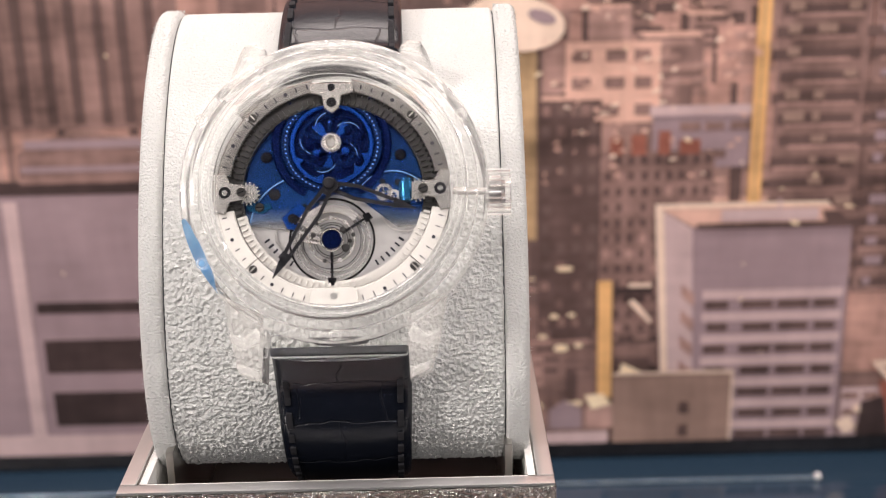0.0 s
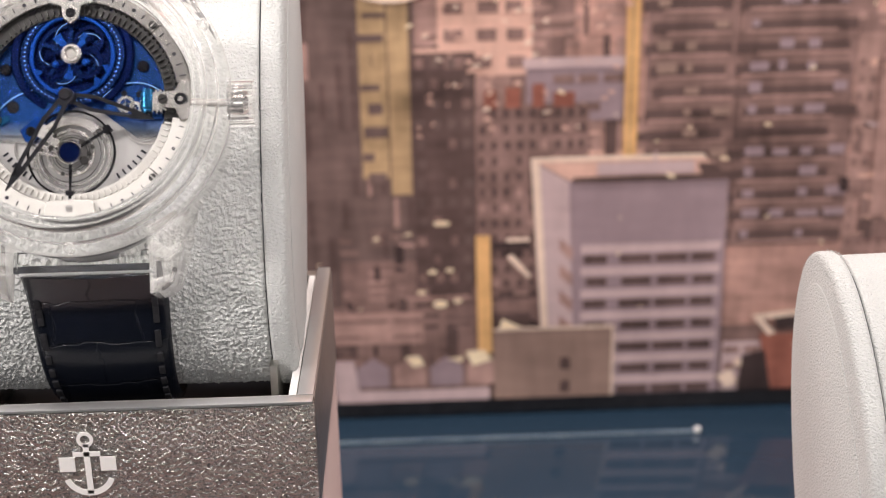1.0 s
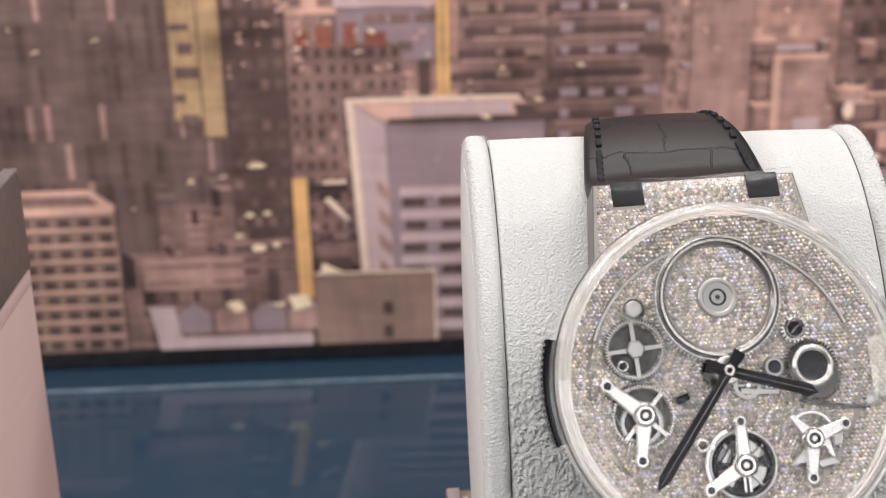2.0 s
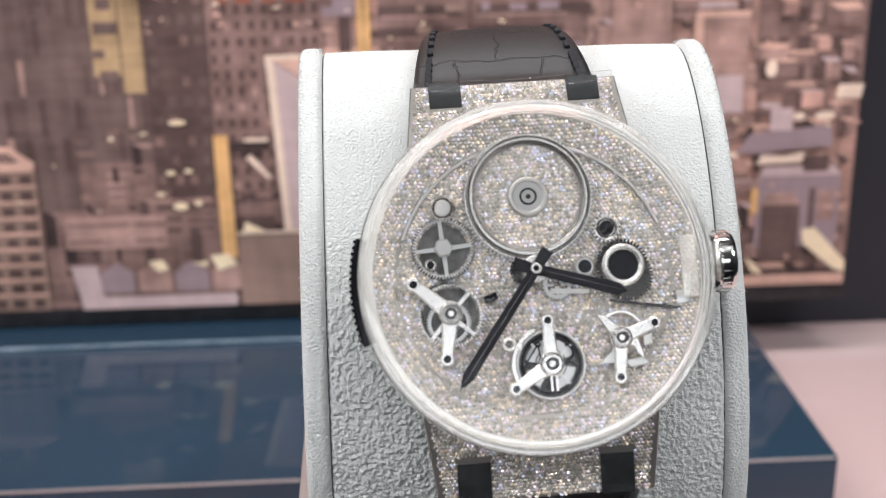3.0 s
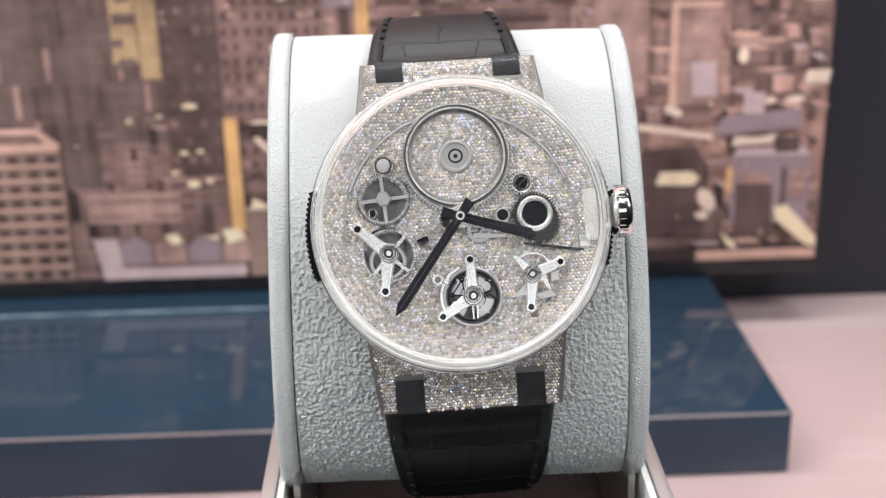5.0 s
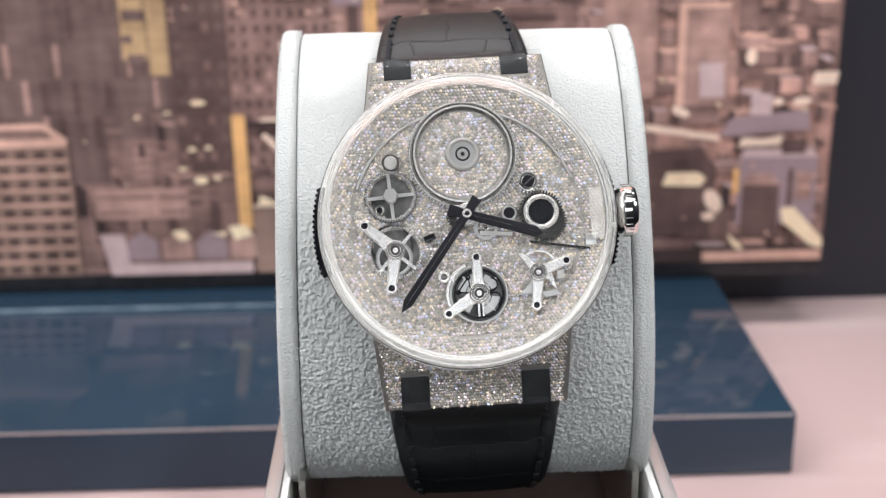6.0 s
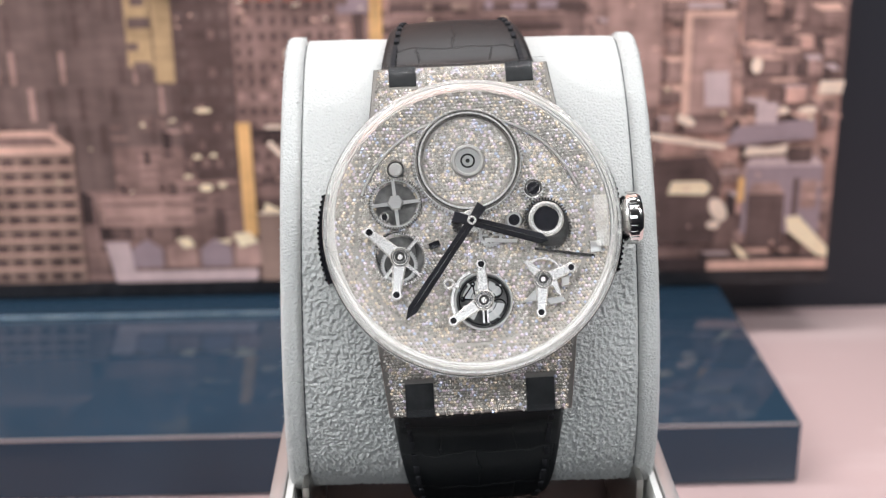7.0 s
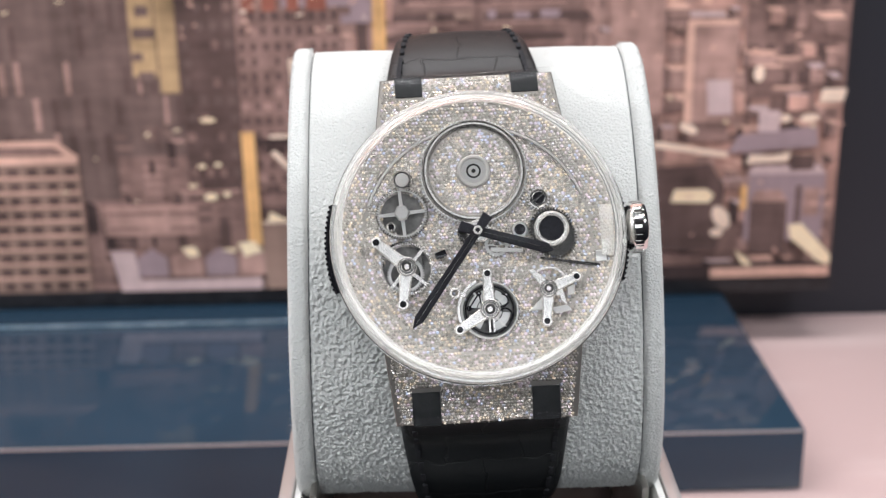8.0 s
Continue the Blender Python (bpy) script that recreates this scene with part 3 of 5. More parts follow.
inks("printed_far_bands", INKY, [rect(-11.5, -6.5, 2.35, 2.75), rect(-11.4, -6.5, 0.1, 1.35), rect(-11.3, -6.5, -1.95, -0.65), rect(-14, -6.5, 6.6, 7.1)], 10)
inks("printed_far_pier", LILAC_LIGHT, [rect(-12.2, -11.7, -3.1, 6.4), rect(-14, -6.5, -3.1, -2.3)], 11)
inks("printed_round_house", UMBER, [[(-11.5 + 4.6 * k / 10, 7.1 + 1.6 * math.sin(math.pi * (0.08 + 0.84 * k / 10)) ** 0.4) for k in range(11)] + [(-6.8, 7.0), (-11.5, 7.0)]], 11)
inks("printed_round_rim", LILAC, [rect(-11.2, -6.9, 8.2, 8.5), rect(-11.4, -6.8, 7.4, 7.6)], 12)
tower(-12.2, -6.3, 8.8, 30, UMBER, 4.2, 7, 3, DUSK, None, 40, 0.4, 0.95, 0.0)
inks("printed_far_streets", ROSE, [rect(-14, -12.3, 7.0, 12)], 8)
# two pale rounded shapes over the skyline
inks("printed_pale_shape", CREAM, [[(5.0 + 1.6 * math.cos(a) + 0.4 * math.sin(a), 12.0 + 0.85 * math.sin(a) - 0.35 * math.cos(a)) for a in [2 * math.pi * k / 28 for k in range(28)]]], 15)
inks("printed_pale_shape_marks", LILAC, [[(5.9 + 0.45 * math.cos(a), 12.2 + 0.22 * math.sin(a) - 0.12 * math.cos(a)) for a in [2 * math.pi * k / 16 for k in range(16)]], [(4.3 + 0.5 * math.cos(a), 11.7 + 0.16 * math.sin(a)) for a in [2 * math.pi * k / 16 for k in range(16)]]], 16)
inks("printed_oval", LILAC_LIGHT, [[(14.9 + 1.5 * math.cos(a), 13.4 + 0.75 * math.sin(a) - 0.3 * math.cos(a)) for a in [2 * math.pi * k / 28 for k in range(28)]]], 15)
inks("printed_oval_middle", DUSK, [[(14.8 + 1.25 * math.cos(a), 13.5 + 0.6 * math.sin(a) - 0.26 * math.cos(a)) for a in [2 * math.pi * k / 28 for k in range(28)]]], 16)
# roofs and lit quay at the far end
blocks(77, 20.6, 30.0, -2.9, 6.4, 10, 0.95, [UMBER, MAUVE, MAUVE, UMBER, HAZE], [MAUVE, LILAC_LIGHT, ROSE, ROSE], [DUSK, UMBER, INKY], 9, 0.55, (0.3, 1.2), (0.2, 0.75))


def oval(x, z, rx, rz, tilt=0.0, n=20):
    return [(x + rx * math.cos(2 * math.pi * k / n), z + rz * math.sin(2 * math.pi * k / n) + tilt * math.cos(2 * math.pi * k / n)) for k in range(n)]


inks("printed_far_tower", MAUVE, [rect(24.2, 26.1, 3.1, 6.8), rect(21.4, 23.4, 3.4, 9.0)], 15)
inks("printed_far_tower_edge", ROSE, [rect(24.2, 24.5, 3.1, 6.8), rect(24.2, 26.1, 6.7, 6.9)], 15.5)
inks("printed_lilac_roofs", LILAC, [[(25.9, 1.9), (29.3, 2.1), (29.2, 2.9), (26.3, 2.6)], rect(26.7, 29.7, -1.6, 1.1)], 15.5)
inks("printed_pale_block", LILAC_LIGHT, [rect(25.1, 26.0, 3.4, 4.7, -0.1), rect(27.0, 27.8, 2.7, 3.5), [(26.7, 1.05), (29.7, 1.05), (29.4, 1.4), (26.9, 1.4)]], 16)
inks("printed_dark_basin", DUSK, [[(23.2, -1.9), (25.7, -1.9), (25.9, 0.6), (25.3, 1.5), (23.2, 1.4)], rect(26.9, 28.3, -2.1, 0.0), rect(28.3, 29.2, 1.2, 1.8), rect(28.6, 28.8, -0.9, 0.6)], 16.4)
inks("printed_dark_basin_edge", MAUVE, [[(26.9, 0.0), (28.3, 0.0), (28.0, 0.45), (27.1, 0.45)], rect(28.9, 29.5, -0.6, 0.5)], 16.6)
inks("printed_quay", CREAM, [[(23.1, 2.2), (25.9, 1.75), (25.9, 1.95), (23.1, 2.45)], [(26.6, 1.5), (28.2, 1.55), (28.3, 1.95), (27.6, 1.8), (26.8, 1.85)], oval(25.8, -0.6, 0.36, 0.42, -0.2), oval(25.65, -1.2, 0.25, 0.17), rect(29.2, 30.1, 3.8, 4.3, 0.1), oval(28.9, 3.2, 0.35, 0.15), oval(28.0, 3.2, 0.2, 0.14), oval(24.4, 2.9, 0.35, 0.18, -0.12), oval(26.9, 4.9, 0.2, 0.3)], 17)
inks("printed_lit_basin", GLOW, [[(23.85, 0.05), (25.3, 0.0), (25.5, 0.3), (25.2, 0.55), (24.0, 0.55)], [(28.4, -0.95), (28.9, -0.9), (30.1, -2.2), (30.1, -2.6), (29.7, -2.5), (28.5, -1.5)], [(26.4, -1.9), (26.9, -2.3), (27.1, -2.6), (26.7, -2.5)]], 17.2)
inks("printed_amber_edge", AMBER, [rect(26.5, 26.75, -0.3, 0.65)], 17.2)
inks("printed_quay_floor", ROSE, [rect(25.5, 30.1, -3.05, -2.65)], 16.8)
inks("printed_quay_shade", INKY, [rect(20.6, 25.5, -3.05, -2.5), rect(25.5, 30.1, -2.64, -2.45)], 16.7)
# scattered glints
r = rnd(99)
for mat, x0, x1, z0, z1, count in ((GLOW, -14, 30, -2.5, 12.5, 55), (ROSE, 5.8, 13, 6.5, 13, 90), (CREAM, 6, 13, 6.8, 13, 30), (ROSE, 20, 30, -2, 9, 40)):
    quads = []
    for k in range(count):
        x, z, wd, ht, sk = r.uniform(x0, x1), r.uniform(z0, z1), r.uniform(0.07, 0.34), r.uniform(0.04, 0.14), r.uniform(-0.1, 0.1)
        quads.append([(x, z), (x + wd, z + sk), (x + wd * r.uniform(0.7, 1.0), z + sk + ht), (x + wd * r.uniform(0, 0.4), z + ht)])
    inks("printed_glints", mat, quads, 17)
inks("printed_street_lights", GLOW, [oval(x, z, w, h) for x, z, w, h in ((6.35, 1.85, 0.16, 0.08), (6.95, 1.9, 0.14, 0.07), (5.95, 1.1, 0.17, 0.07), (6.6, 0.65, 0.26, 0.14), (7.2, 0.75, 0.15, 0.09), (6.7, 3.6, 0.3, 0.09))], 17)

# ---- cushions, trays, pedestals ----
LEAN = 28.0


def cushion(name, m, half, seam, a, b, c, label):
    """A suede watch cushion: an oval roll with a rim at either end. Local: x along the roll, y up its face, z outward."""
    top = thing(name, m, label, "watch cushion", "watch cushions")

    def roll(x0, x1, ra, rb, nx, na, bulge, rough, seed):
        bm = bmesh.new()
        rows = []
        for i in range(nx + 1):
            u = i / nx
            x = x0 + (x1 - x0) * u
            e = min(u, 1 - u) * (x1 - x0)
            k = math.sqrt(max(0.0, 1 - (1 - min(1, e / bulge)) ** 2)) * bulge - bulge
            loop = []
            for j in range(na):
                t = 2 * math.pi * j / na
                n = noise.noise(Vector((x * 16.5, math.cos(t) * ra * 17.5, math.sin(t) * ra * 17.5 + seed))) + 0.9 * noise.noise(Vector((x * 29.0, math.cos(t) * ra * 31, math.sin(t) * ra * 31 + seed)))
                n = n * rough * (1.0 - 0.93 / (1 + math.exp(-8 * (math.sin(t) - 0.05)))) + 0.02 * noise.noise(Vector((x * 0.8, t * 1.5, seed)))
                loop.append(bm.verts.new((x, (ra + k + n) * math.sin(t), -c + (rb + k + n) * math.cos(t))))
            rows.append(loop)
        for p, q in zip(rows, rows[1:]):
            for j in range(na):
                bm.faces.new([p[j], q[j], q[(j + 1) % na], p[(j + 1) % na]])
        bm.faces.new(rows[0])
        bm.faces.new(rows[-1][::-1])
        bmesh.ops.recalc_face_normals(bm, faces=bm.faces)
        return bm

    part("roll", roll(-seam, seam, a, b, 320, 1100, 0.06, 0.034, 0.0), suede, top, smooth=60)
    for s in (-1, 1):
        x0, x1 = (seam + 0.008, half) if s > 0 else (-half, -seam - 0.008)
        part("end_rim", roll(x0, x1, a + 0.06, b + 0.06, 12, 220, 0.12, 0.016, 9.0 * s), suede, top, smooth=60)
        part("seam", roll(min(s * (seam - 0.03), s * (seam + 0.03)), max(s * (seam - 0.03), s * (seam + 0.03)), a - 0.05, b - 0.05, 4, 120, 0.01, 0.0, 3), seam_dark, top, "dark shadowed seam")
        part("end_panel", roll(s * half - 0.02, s * half + 0.02, a - 0.45, b - 0.45, 4, 80, 0.02, 0.0, 3), suede, top)
    # loose suede nap standing off the rims and the roll
    rr = rnd(int(half * 100))
    verts, faces = [], []
    for k in range(9000):
        on_rim = k < 5200
        x = rr.choice((-1, 1)) * rr.uniform(seam + 0.02, half + 0.01) if on_rim else rr.uniform(-seam, seam)
        ra, rb = (a + 0.05, b + 0.05) if on_rim else (a - 0.01, b - 0.01)
        t = rr.uniform(-1.9, 1.9)
        edge = max(0.0, (abs(x) - (half - 0.12)) / 0.12) if on_rim else 0.0
        sink = 0.12 * (1 - math.sqrt(max(0.0, 1 - min(edge, 1.0) ** 2)))
        y, z = (ra - sink) * math.sin(t), -c + (rb - sink) * math.cos(t)
        n = Vector((edge * math.copysign(1, x), math.sin(t) / ra, math.cos(t) / rb)).normalized()
        n = (n + Vector((rr.uniform(-0.9, 0.9), rr.uniform(-0.9, 0.9), rr.uniform(-0.9, 0.9)))).normalized()
        side = n.orthogonal().normalized() * rr.uniform(0.003, 0.006)
        tip = Vector((x, y, z)) + n * rr.uniform(0.02, 0.055)
        i = len(verts)
        verts += [((x + side.x) * CM, (y + side.y) * CM, (z + side.z) * CM), ((x - side.x) * CM, (y - side.y) * CM, (z - side.z) * CM), tuple(tip * CM)]
        faces.append((i, i + 1, i + 2))
    me = bpy.data.meshes.new("nap")
    me.from_pydata(verts, [], faces)
    me.materials.append(suede)
    nap = new("nap", me)
    nap.parent = top
    tagged(nap, "short loose suede fibres", kind="stuff")
    return top


def tray(name, cx, y0, y1, z0, z1, half, label):
    """An open metal tray with a hammered front, a white lining and two uprights that carry the cushion."""
    top = thing(name, cm(cx, 0, FLOOR), label, "display tray", "watch display trays")
    w, d = half, 0.28
    part("front_panel", box(-w, w, y0, y0 + d, z0 + 0.06, z1, 0.025), hammered, top, "hammered dark silver metal front panel")
    part("front_edge", box(-w + 0.02, w - 0.02, y0 + 0.02, y0 + d - 0.02, z1 + 0.002, z1 + 0.05, 0.015), edge_steel, top)
    for s in (-1, 1):
        xs = sorted((s * w, s * (w - d)))
        part("side_panel", box(xs[0], xs[1], y0 + d + 0.004, y1, z0 + 0.06, z1, 0.025), brushed, top)
        part("side_edge", box(xs[0] + 0.02, xs[1] - 0.02, y0 + d, y1, z1 + 0.002, z1 + 0.05, 0.015), edge_steel, top)
        xi = sorted((s * (w - d - 0.004), s * (w - d - 0.12)))
        part("side_lining", box(xi[0], xi[1], y0 + d + 0.01, y1 - d, z0 + 0.2, z1 - 0.01), liner, top)
        xu = sorted((s * (w - 0.72), s * (w - 0.6)))
        part("upright", box(xu[0], xu[1], y0 + 0.9, y1 - 1.0, z0 + 0.2, z1 + 0.25, 0.02), satin, top, "grey metal upright plate")
    part("back_panel", box(-w + d, w - d, y1 - d, y1, z0 + 0.06, z1, 0.025), brushed, top)
    part("front_lining", box(-w + d, w - d, y0 + d + 0.004, y0 + d + 0.1, z0 + 0.2, z1 - 0.01), liner, top)
    part("bottom", box(-w + 0.05, w - 0.05, y0 + 0.05, y1 - 0.05, z0, z0 + 0.2), black_trim, top)
    return top


def emblem(top, y, z, s):
    """A white anchor between two plain marks, printed on the tray's front."""
    b = ring(0.1 * s, 0.17 * s, 0, 0.02, 24)
    merge(b, box(-0.06 * s, 0.06 * s, -1.25 * s, -0.1 * s, 0, 0.02))
    merge(b, box(-0.28 * s, 0.28 * s, -0.38 * s, -0.28 * s, 0, 0.02))
    merge(b, ring(0.42 * s, 0.54 * s, 0, 0.02, 24, 200, 340), Matrix.Translation((0, -0.75 * s, 0)))
    part("anchor_mark", b, white_ink, top, "white printed anchor", at=cm(-0.1, y, z, 90, 0, 0), smooth=0)
    for sx in (-1, 1):
        part("side_mark", box(sx * 0.42 * s - 0.16 * s, sx * 0.42 * s + 0.16 * s, -0.72 * s, -0.4 * s, 0, 0.02), white_ink, top, at=cm(-0.1, y, z, 90, 0, 0), smooth=0)


W1 = (0.93, 18.93, 13.45)
W2 = (15.38, 16.2, 7.97)
C1 = dict(half=2.95, seam=2.57, a=3.75, b=1.95, c=3.15)
C2 = dict(half=3.22, seam=2.85, a=4.11, b=1.95, c=3.12)
cushion("watch_cushion", cm(W1[0] - 0.12, W1[1], W1[2] + FLOOR, 90 - LEAN), label="off-white suede watch cushion standing in a metal tray", **C1)
cushion("watch_cushion", cm(W2[0], W2[1], W2[2] + FLOOR, 90 - LEAN), label="off-white suede watch cushion with a rolled rim", **C2)
t1 = tray("display_tray", 0.79, 18.3, 24.0, 7.05, 9.0, 3.29, "open hammered-silver tray with a printed anchor on its front")
emblem(t1, 18.29, 8.57, 0.72)
t2 = tray("display_tray", W2[0], 15.2, 21.8, 1.1, 3.1, 3.55, "open silver metal tray with a white lining")


def pedestal(cx, half, y0, y1, z1, label):
    top = thing("pedestal", cm(cx, 0, FLOOR), label, "pedestal", "pedestals")
    part("block", box(-half, half, y0, y1, -5.9, z1 - 0.3, 0.04), pale_wood, top)
    part("top_board", box(-half, half, y0, y1, z1 - 0.3, z1, 0.02), pale_wood, top)
    return top


pedestal(0.79, 3.27, 18.32, 23.98, 7.05, "tall pale pink wooden pedestal under a metal tray")
pedestal(W2[0], 3.53, 15.22, 21.78, 1.1, "low pale pink wooden pedestal under a metal tray")

# ---- straps ----


def strap(parent, mat, a, b, c, y_from, z_from, phi0, phi1, w0, w1, sign, thick=0.24):
    """One half of a strap: leaves the lugs and follows the oval cushion round."""
    line = [(sign * y_from, z_from)]
    n = 46
    off = 0.14
    for i in range(n + 1):
        p = radians(phi0 + (phi1 - phi0) * i / n)
        line.append((sign * (a + off) * math.sin(p), -c + (b + off) * math.cos(p)))
    # smooth the passage from the lug to the roll
    for _ in range(3):
        line = [line[0]] + [((p[0] + 2 * q[0] + s[0]) / 4, (p[1] + 2 * q[1] + s[1]) / 4) for p, q, s in zip(line, line[1:], line[2:])] + [line[-1]]
    dist = 0.0
    prof = [(-1.0, 0.0), (-0.985, 0.45), (-0.93, 0.72), (-0.82, 0.86), (-0.5, 1.0), (0.0, 1.06), (0.5, 1.0), (0.82, 0.86), (0.93, 0.72), (0.985, 0.45), (1.0, 0.0)]
    bm = bmesh.new()
    uv = bm.loops.layers.uv.new("UVMap")
    rows = []
    frames = []
    for i, (y, z) in enumerate(line):
        if i:
            dist += math.hypot(y - line[i - 1][0], z - line[i - 1][1])
        p, q = line[max(i - 1, 0)], line[min(i + 1, len(line) - 1)]
        d = Vector((q[0] - p[0], q[1] - p[1])).normalized()
        nrm = Vector((-d.y, d.x)) * (1 if sign < 0 else -1)
        if nrm.dot(Vector((y, z + c))) < 0:
            nrm = -nrm
        w = (w0 + (w1 - w0) * min(1, i / len(line) * 1.6)) / 2
        swell = thick * (0.8 + 0.5 * max(0.0, 1 - dist / 0.8))
        rows.append([(bm.verts.new((px * w, y + nrm.x * pz * swell, z + nrm.y * pz * swell)), px * w, dist) for px, pz in prof])
        frames.append((y, z, d, nrm, w, dist, swell))
    for p, q in zip(rows, rows[1:]):
        for j in range(len(prof) - 1):
            f = bm.faces.new([p[j][0], p[j + 1][0], q[j + 1][0], q[j][0]])
            for lp, src in zip(f.loops, (p[j], p[j + 1], q[j + 1], q[j])):
                lp[uv].uv = (src[1] + 3.0, src[2])
        bm.faces.new([p[-1][0], p[0][0], q[0][0], q[-1][0]])
    bm.faces.new([v[0] for v in rows[0]])
    bm.faces.new([v[0] for v in rows[-1]][::-1])
    bmesh.ops.recalc_face_normals(bm, faces=bm.faces)
    ob = part("strap", bm, mat, parent, smooth=50)
    # stitches along both edges
    nxt = 0.42
    for i in range(1, len(frames)):
        y, z, d, nrm, w, dist, swell = frames[i]
        if dist >= nxt:
            nxt += 0.21
            for s in (-1, 1):
                st = box(-0.045, 0.045, -0.075, 0.075, -0.03, 0.045, 0.015)
                m = Matrix.Translation((s * w * 0.83, y + nrm.x * swell * 0.86, z + nrm.y * swell * 0.86)) @ Euler((math.atan2(d.y, d.x), 0, 0)).to_matrix().to_4x4()
                bmesh.ops.transform(st, matrix=m, verts=st.verts)
                part("stitch", st, stitch, ob)
    return ob


def stones(r, count_pitch, inside, z_of, name, parent, size, seed, label=""):
    """Small cut stones set close together over a shape."""
    rr = rnd(seed)
    verts, faces = [], []
    n = int(r / (count_pitch * 0.87)) + 2
    for i in range(-n, n + 1):
        for j in range(-n, n + 1):
            x = (i + 0.5 * (j % 2)) * count_pitch + rr.uniform(-0.006, 0.006)
            y = j * count_pitch * 0.87 + rr.uniform(-0.006, 0.006)
            if not inside(x, y):
                continue
            z = z_of(x, y)
            s, rot, k = size * rr.uniform(0.85, 1.08), rr.uniform(0, 6.28), len(verts)
            tx, ty = rr.uniform(-0.36, 0.36), rr.uniform(-0.36, 0.36)
            for q in range(7):
                a = rot + 2 * math.pi * q / 7
                verts.append((x + s * math.cos(a), y + s * math.sin(a), z))
            for q in range(7):
                a = rot + 2 * math.pi * (q + 0.5) / 7
                px, py = 0.44 * s * math.cos(a), 0.44 * s * math.sin(a)
                verts.append((x + px, y + py, z + s * 0.58 + px * tx + py * ty))
            for q in range(7):
                q2 = (q + 1) % 7
                faces.append((k + q, k + q2, k + 7 + q))
                faces.append((k + q2, k + 7 + q2, k + 7 + q))
            faces.append(tuple(k + 7 + q for q in range(7)))
    me = bpy.data.meshes.new(name)
    me.from_pydata([(x * CM, y * CM, z * CM) for x, y, z in verts], [], faces)
    me.materials.append(diamond)
    ob = new(name, me)
    ob.parent = parent
    tagged(ob, label, kind="stuff")
    return ob

# ---- transparent skeleton watch ----


def spoked(parent, name, x, y, z, r, teeth, spokes, mat, hub=None, rot=0, rim=0.82):
    """A toothed wheel with spokes and a hub."""
    g = part(name, gear(r, r * 0.08, teeth, z, z + 0.04, r * rim), mat, parent, at=cm(x, y, 0, 0, 0, rot))
    for k in range(spokes):
        a = 2 * math.pi * k / spokes
        part("spoke", arm(0, 0, r * rim * math.cos(a), r * rim * math.sin(a), r * 0.16, r * 0.12, z + 0.005, z + 0.035), mat, g)
    part("hub", disc(r * 0.24, z, z + 0.09, 20, 0.02), hub or mat, g)
    return g


def hand(parent, name, x, y, ang, length, w, tail, z, open_part=False, mat=None):
    """A watch hand, its tip at the given angle; open hands have a hollow middle."""
    mat = mat or hand_black
    if open_part:
        b = arm(0.0, 0.0, length * 0.1, 0, w * 0.5, w * 0.7, z, z + 0.03)
        for s in (-1, 1):
            merge(b, arm(length * 0.07, s * w * 0.2, length * 0.3, s * w * 0.38, w * 0.2, w * 0.2, z, z + 0.03))
            merge(b, arm(length * 0.29, s * w * 0.38, length * 0.86, s * w * 0.1, w * 0.2, w * 0.2, z, z + 0.03))
        merge(b, arm(length * 0.74, 0, length, 0, w * 0.62, 0.01, z, z + 0.03))
        merge(b, disc(w * 0.42, z, z + 0.035, 24))
    else:
        b = prism([(-tail, -w * 0.55), (-tail * 0.2, -w * 0.42), (length * 0.9, -w * 0.5), (length, 0), (length * 0.9, w * 0.5), (-tail * 0.2, w * 0.42), (-tail, w * 0.55)], z, z + 0.035, 0.01)
    return part(name, b, mat, parent, at=cm(x, y, 0, 0, 0, ang))


def bar_text(parent, r, a0, a1, count, z, h, seed):
    """A curved row of plain bars where a maker's name stands."""
    rr = rnd(seed)
    for k in range(count):
        a = a0 + (a1 - a0) * k / (count - 1)
        w = rr.uniform(0.012, 0.022)
        part("name_mark", box(-w, w, -h / 2, h / 2, z, z + 0.006), ink, parent, at=cm(r * math.cos(radians(a)), r * math.sin(radians(a)), 0, 0, 0, a + 90), smooth=0)


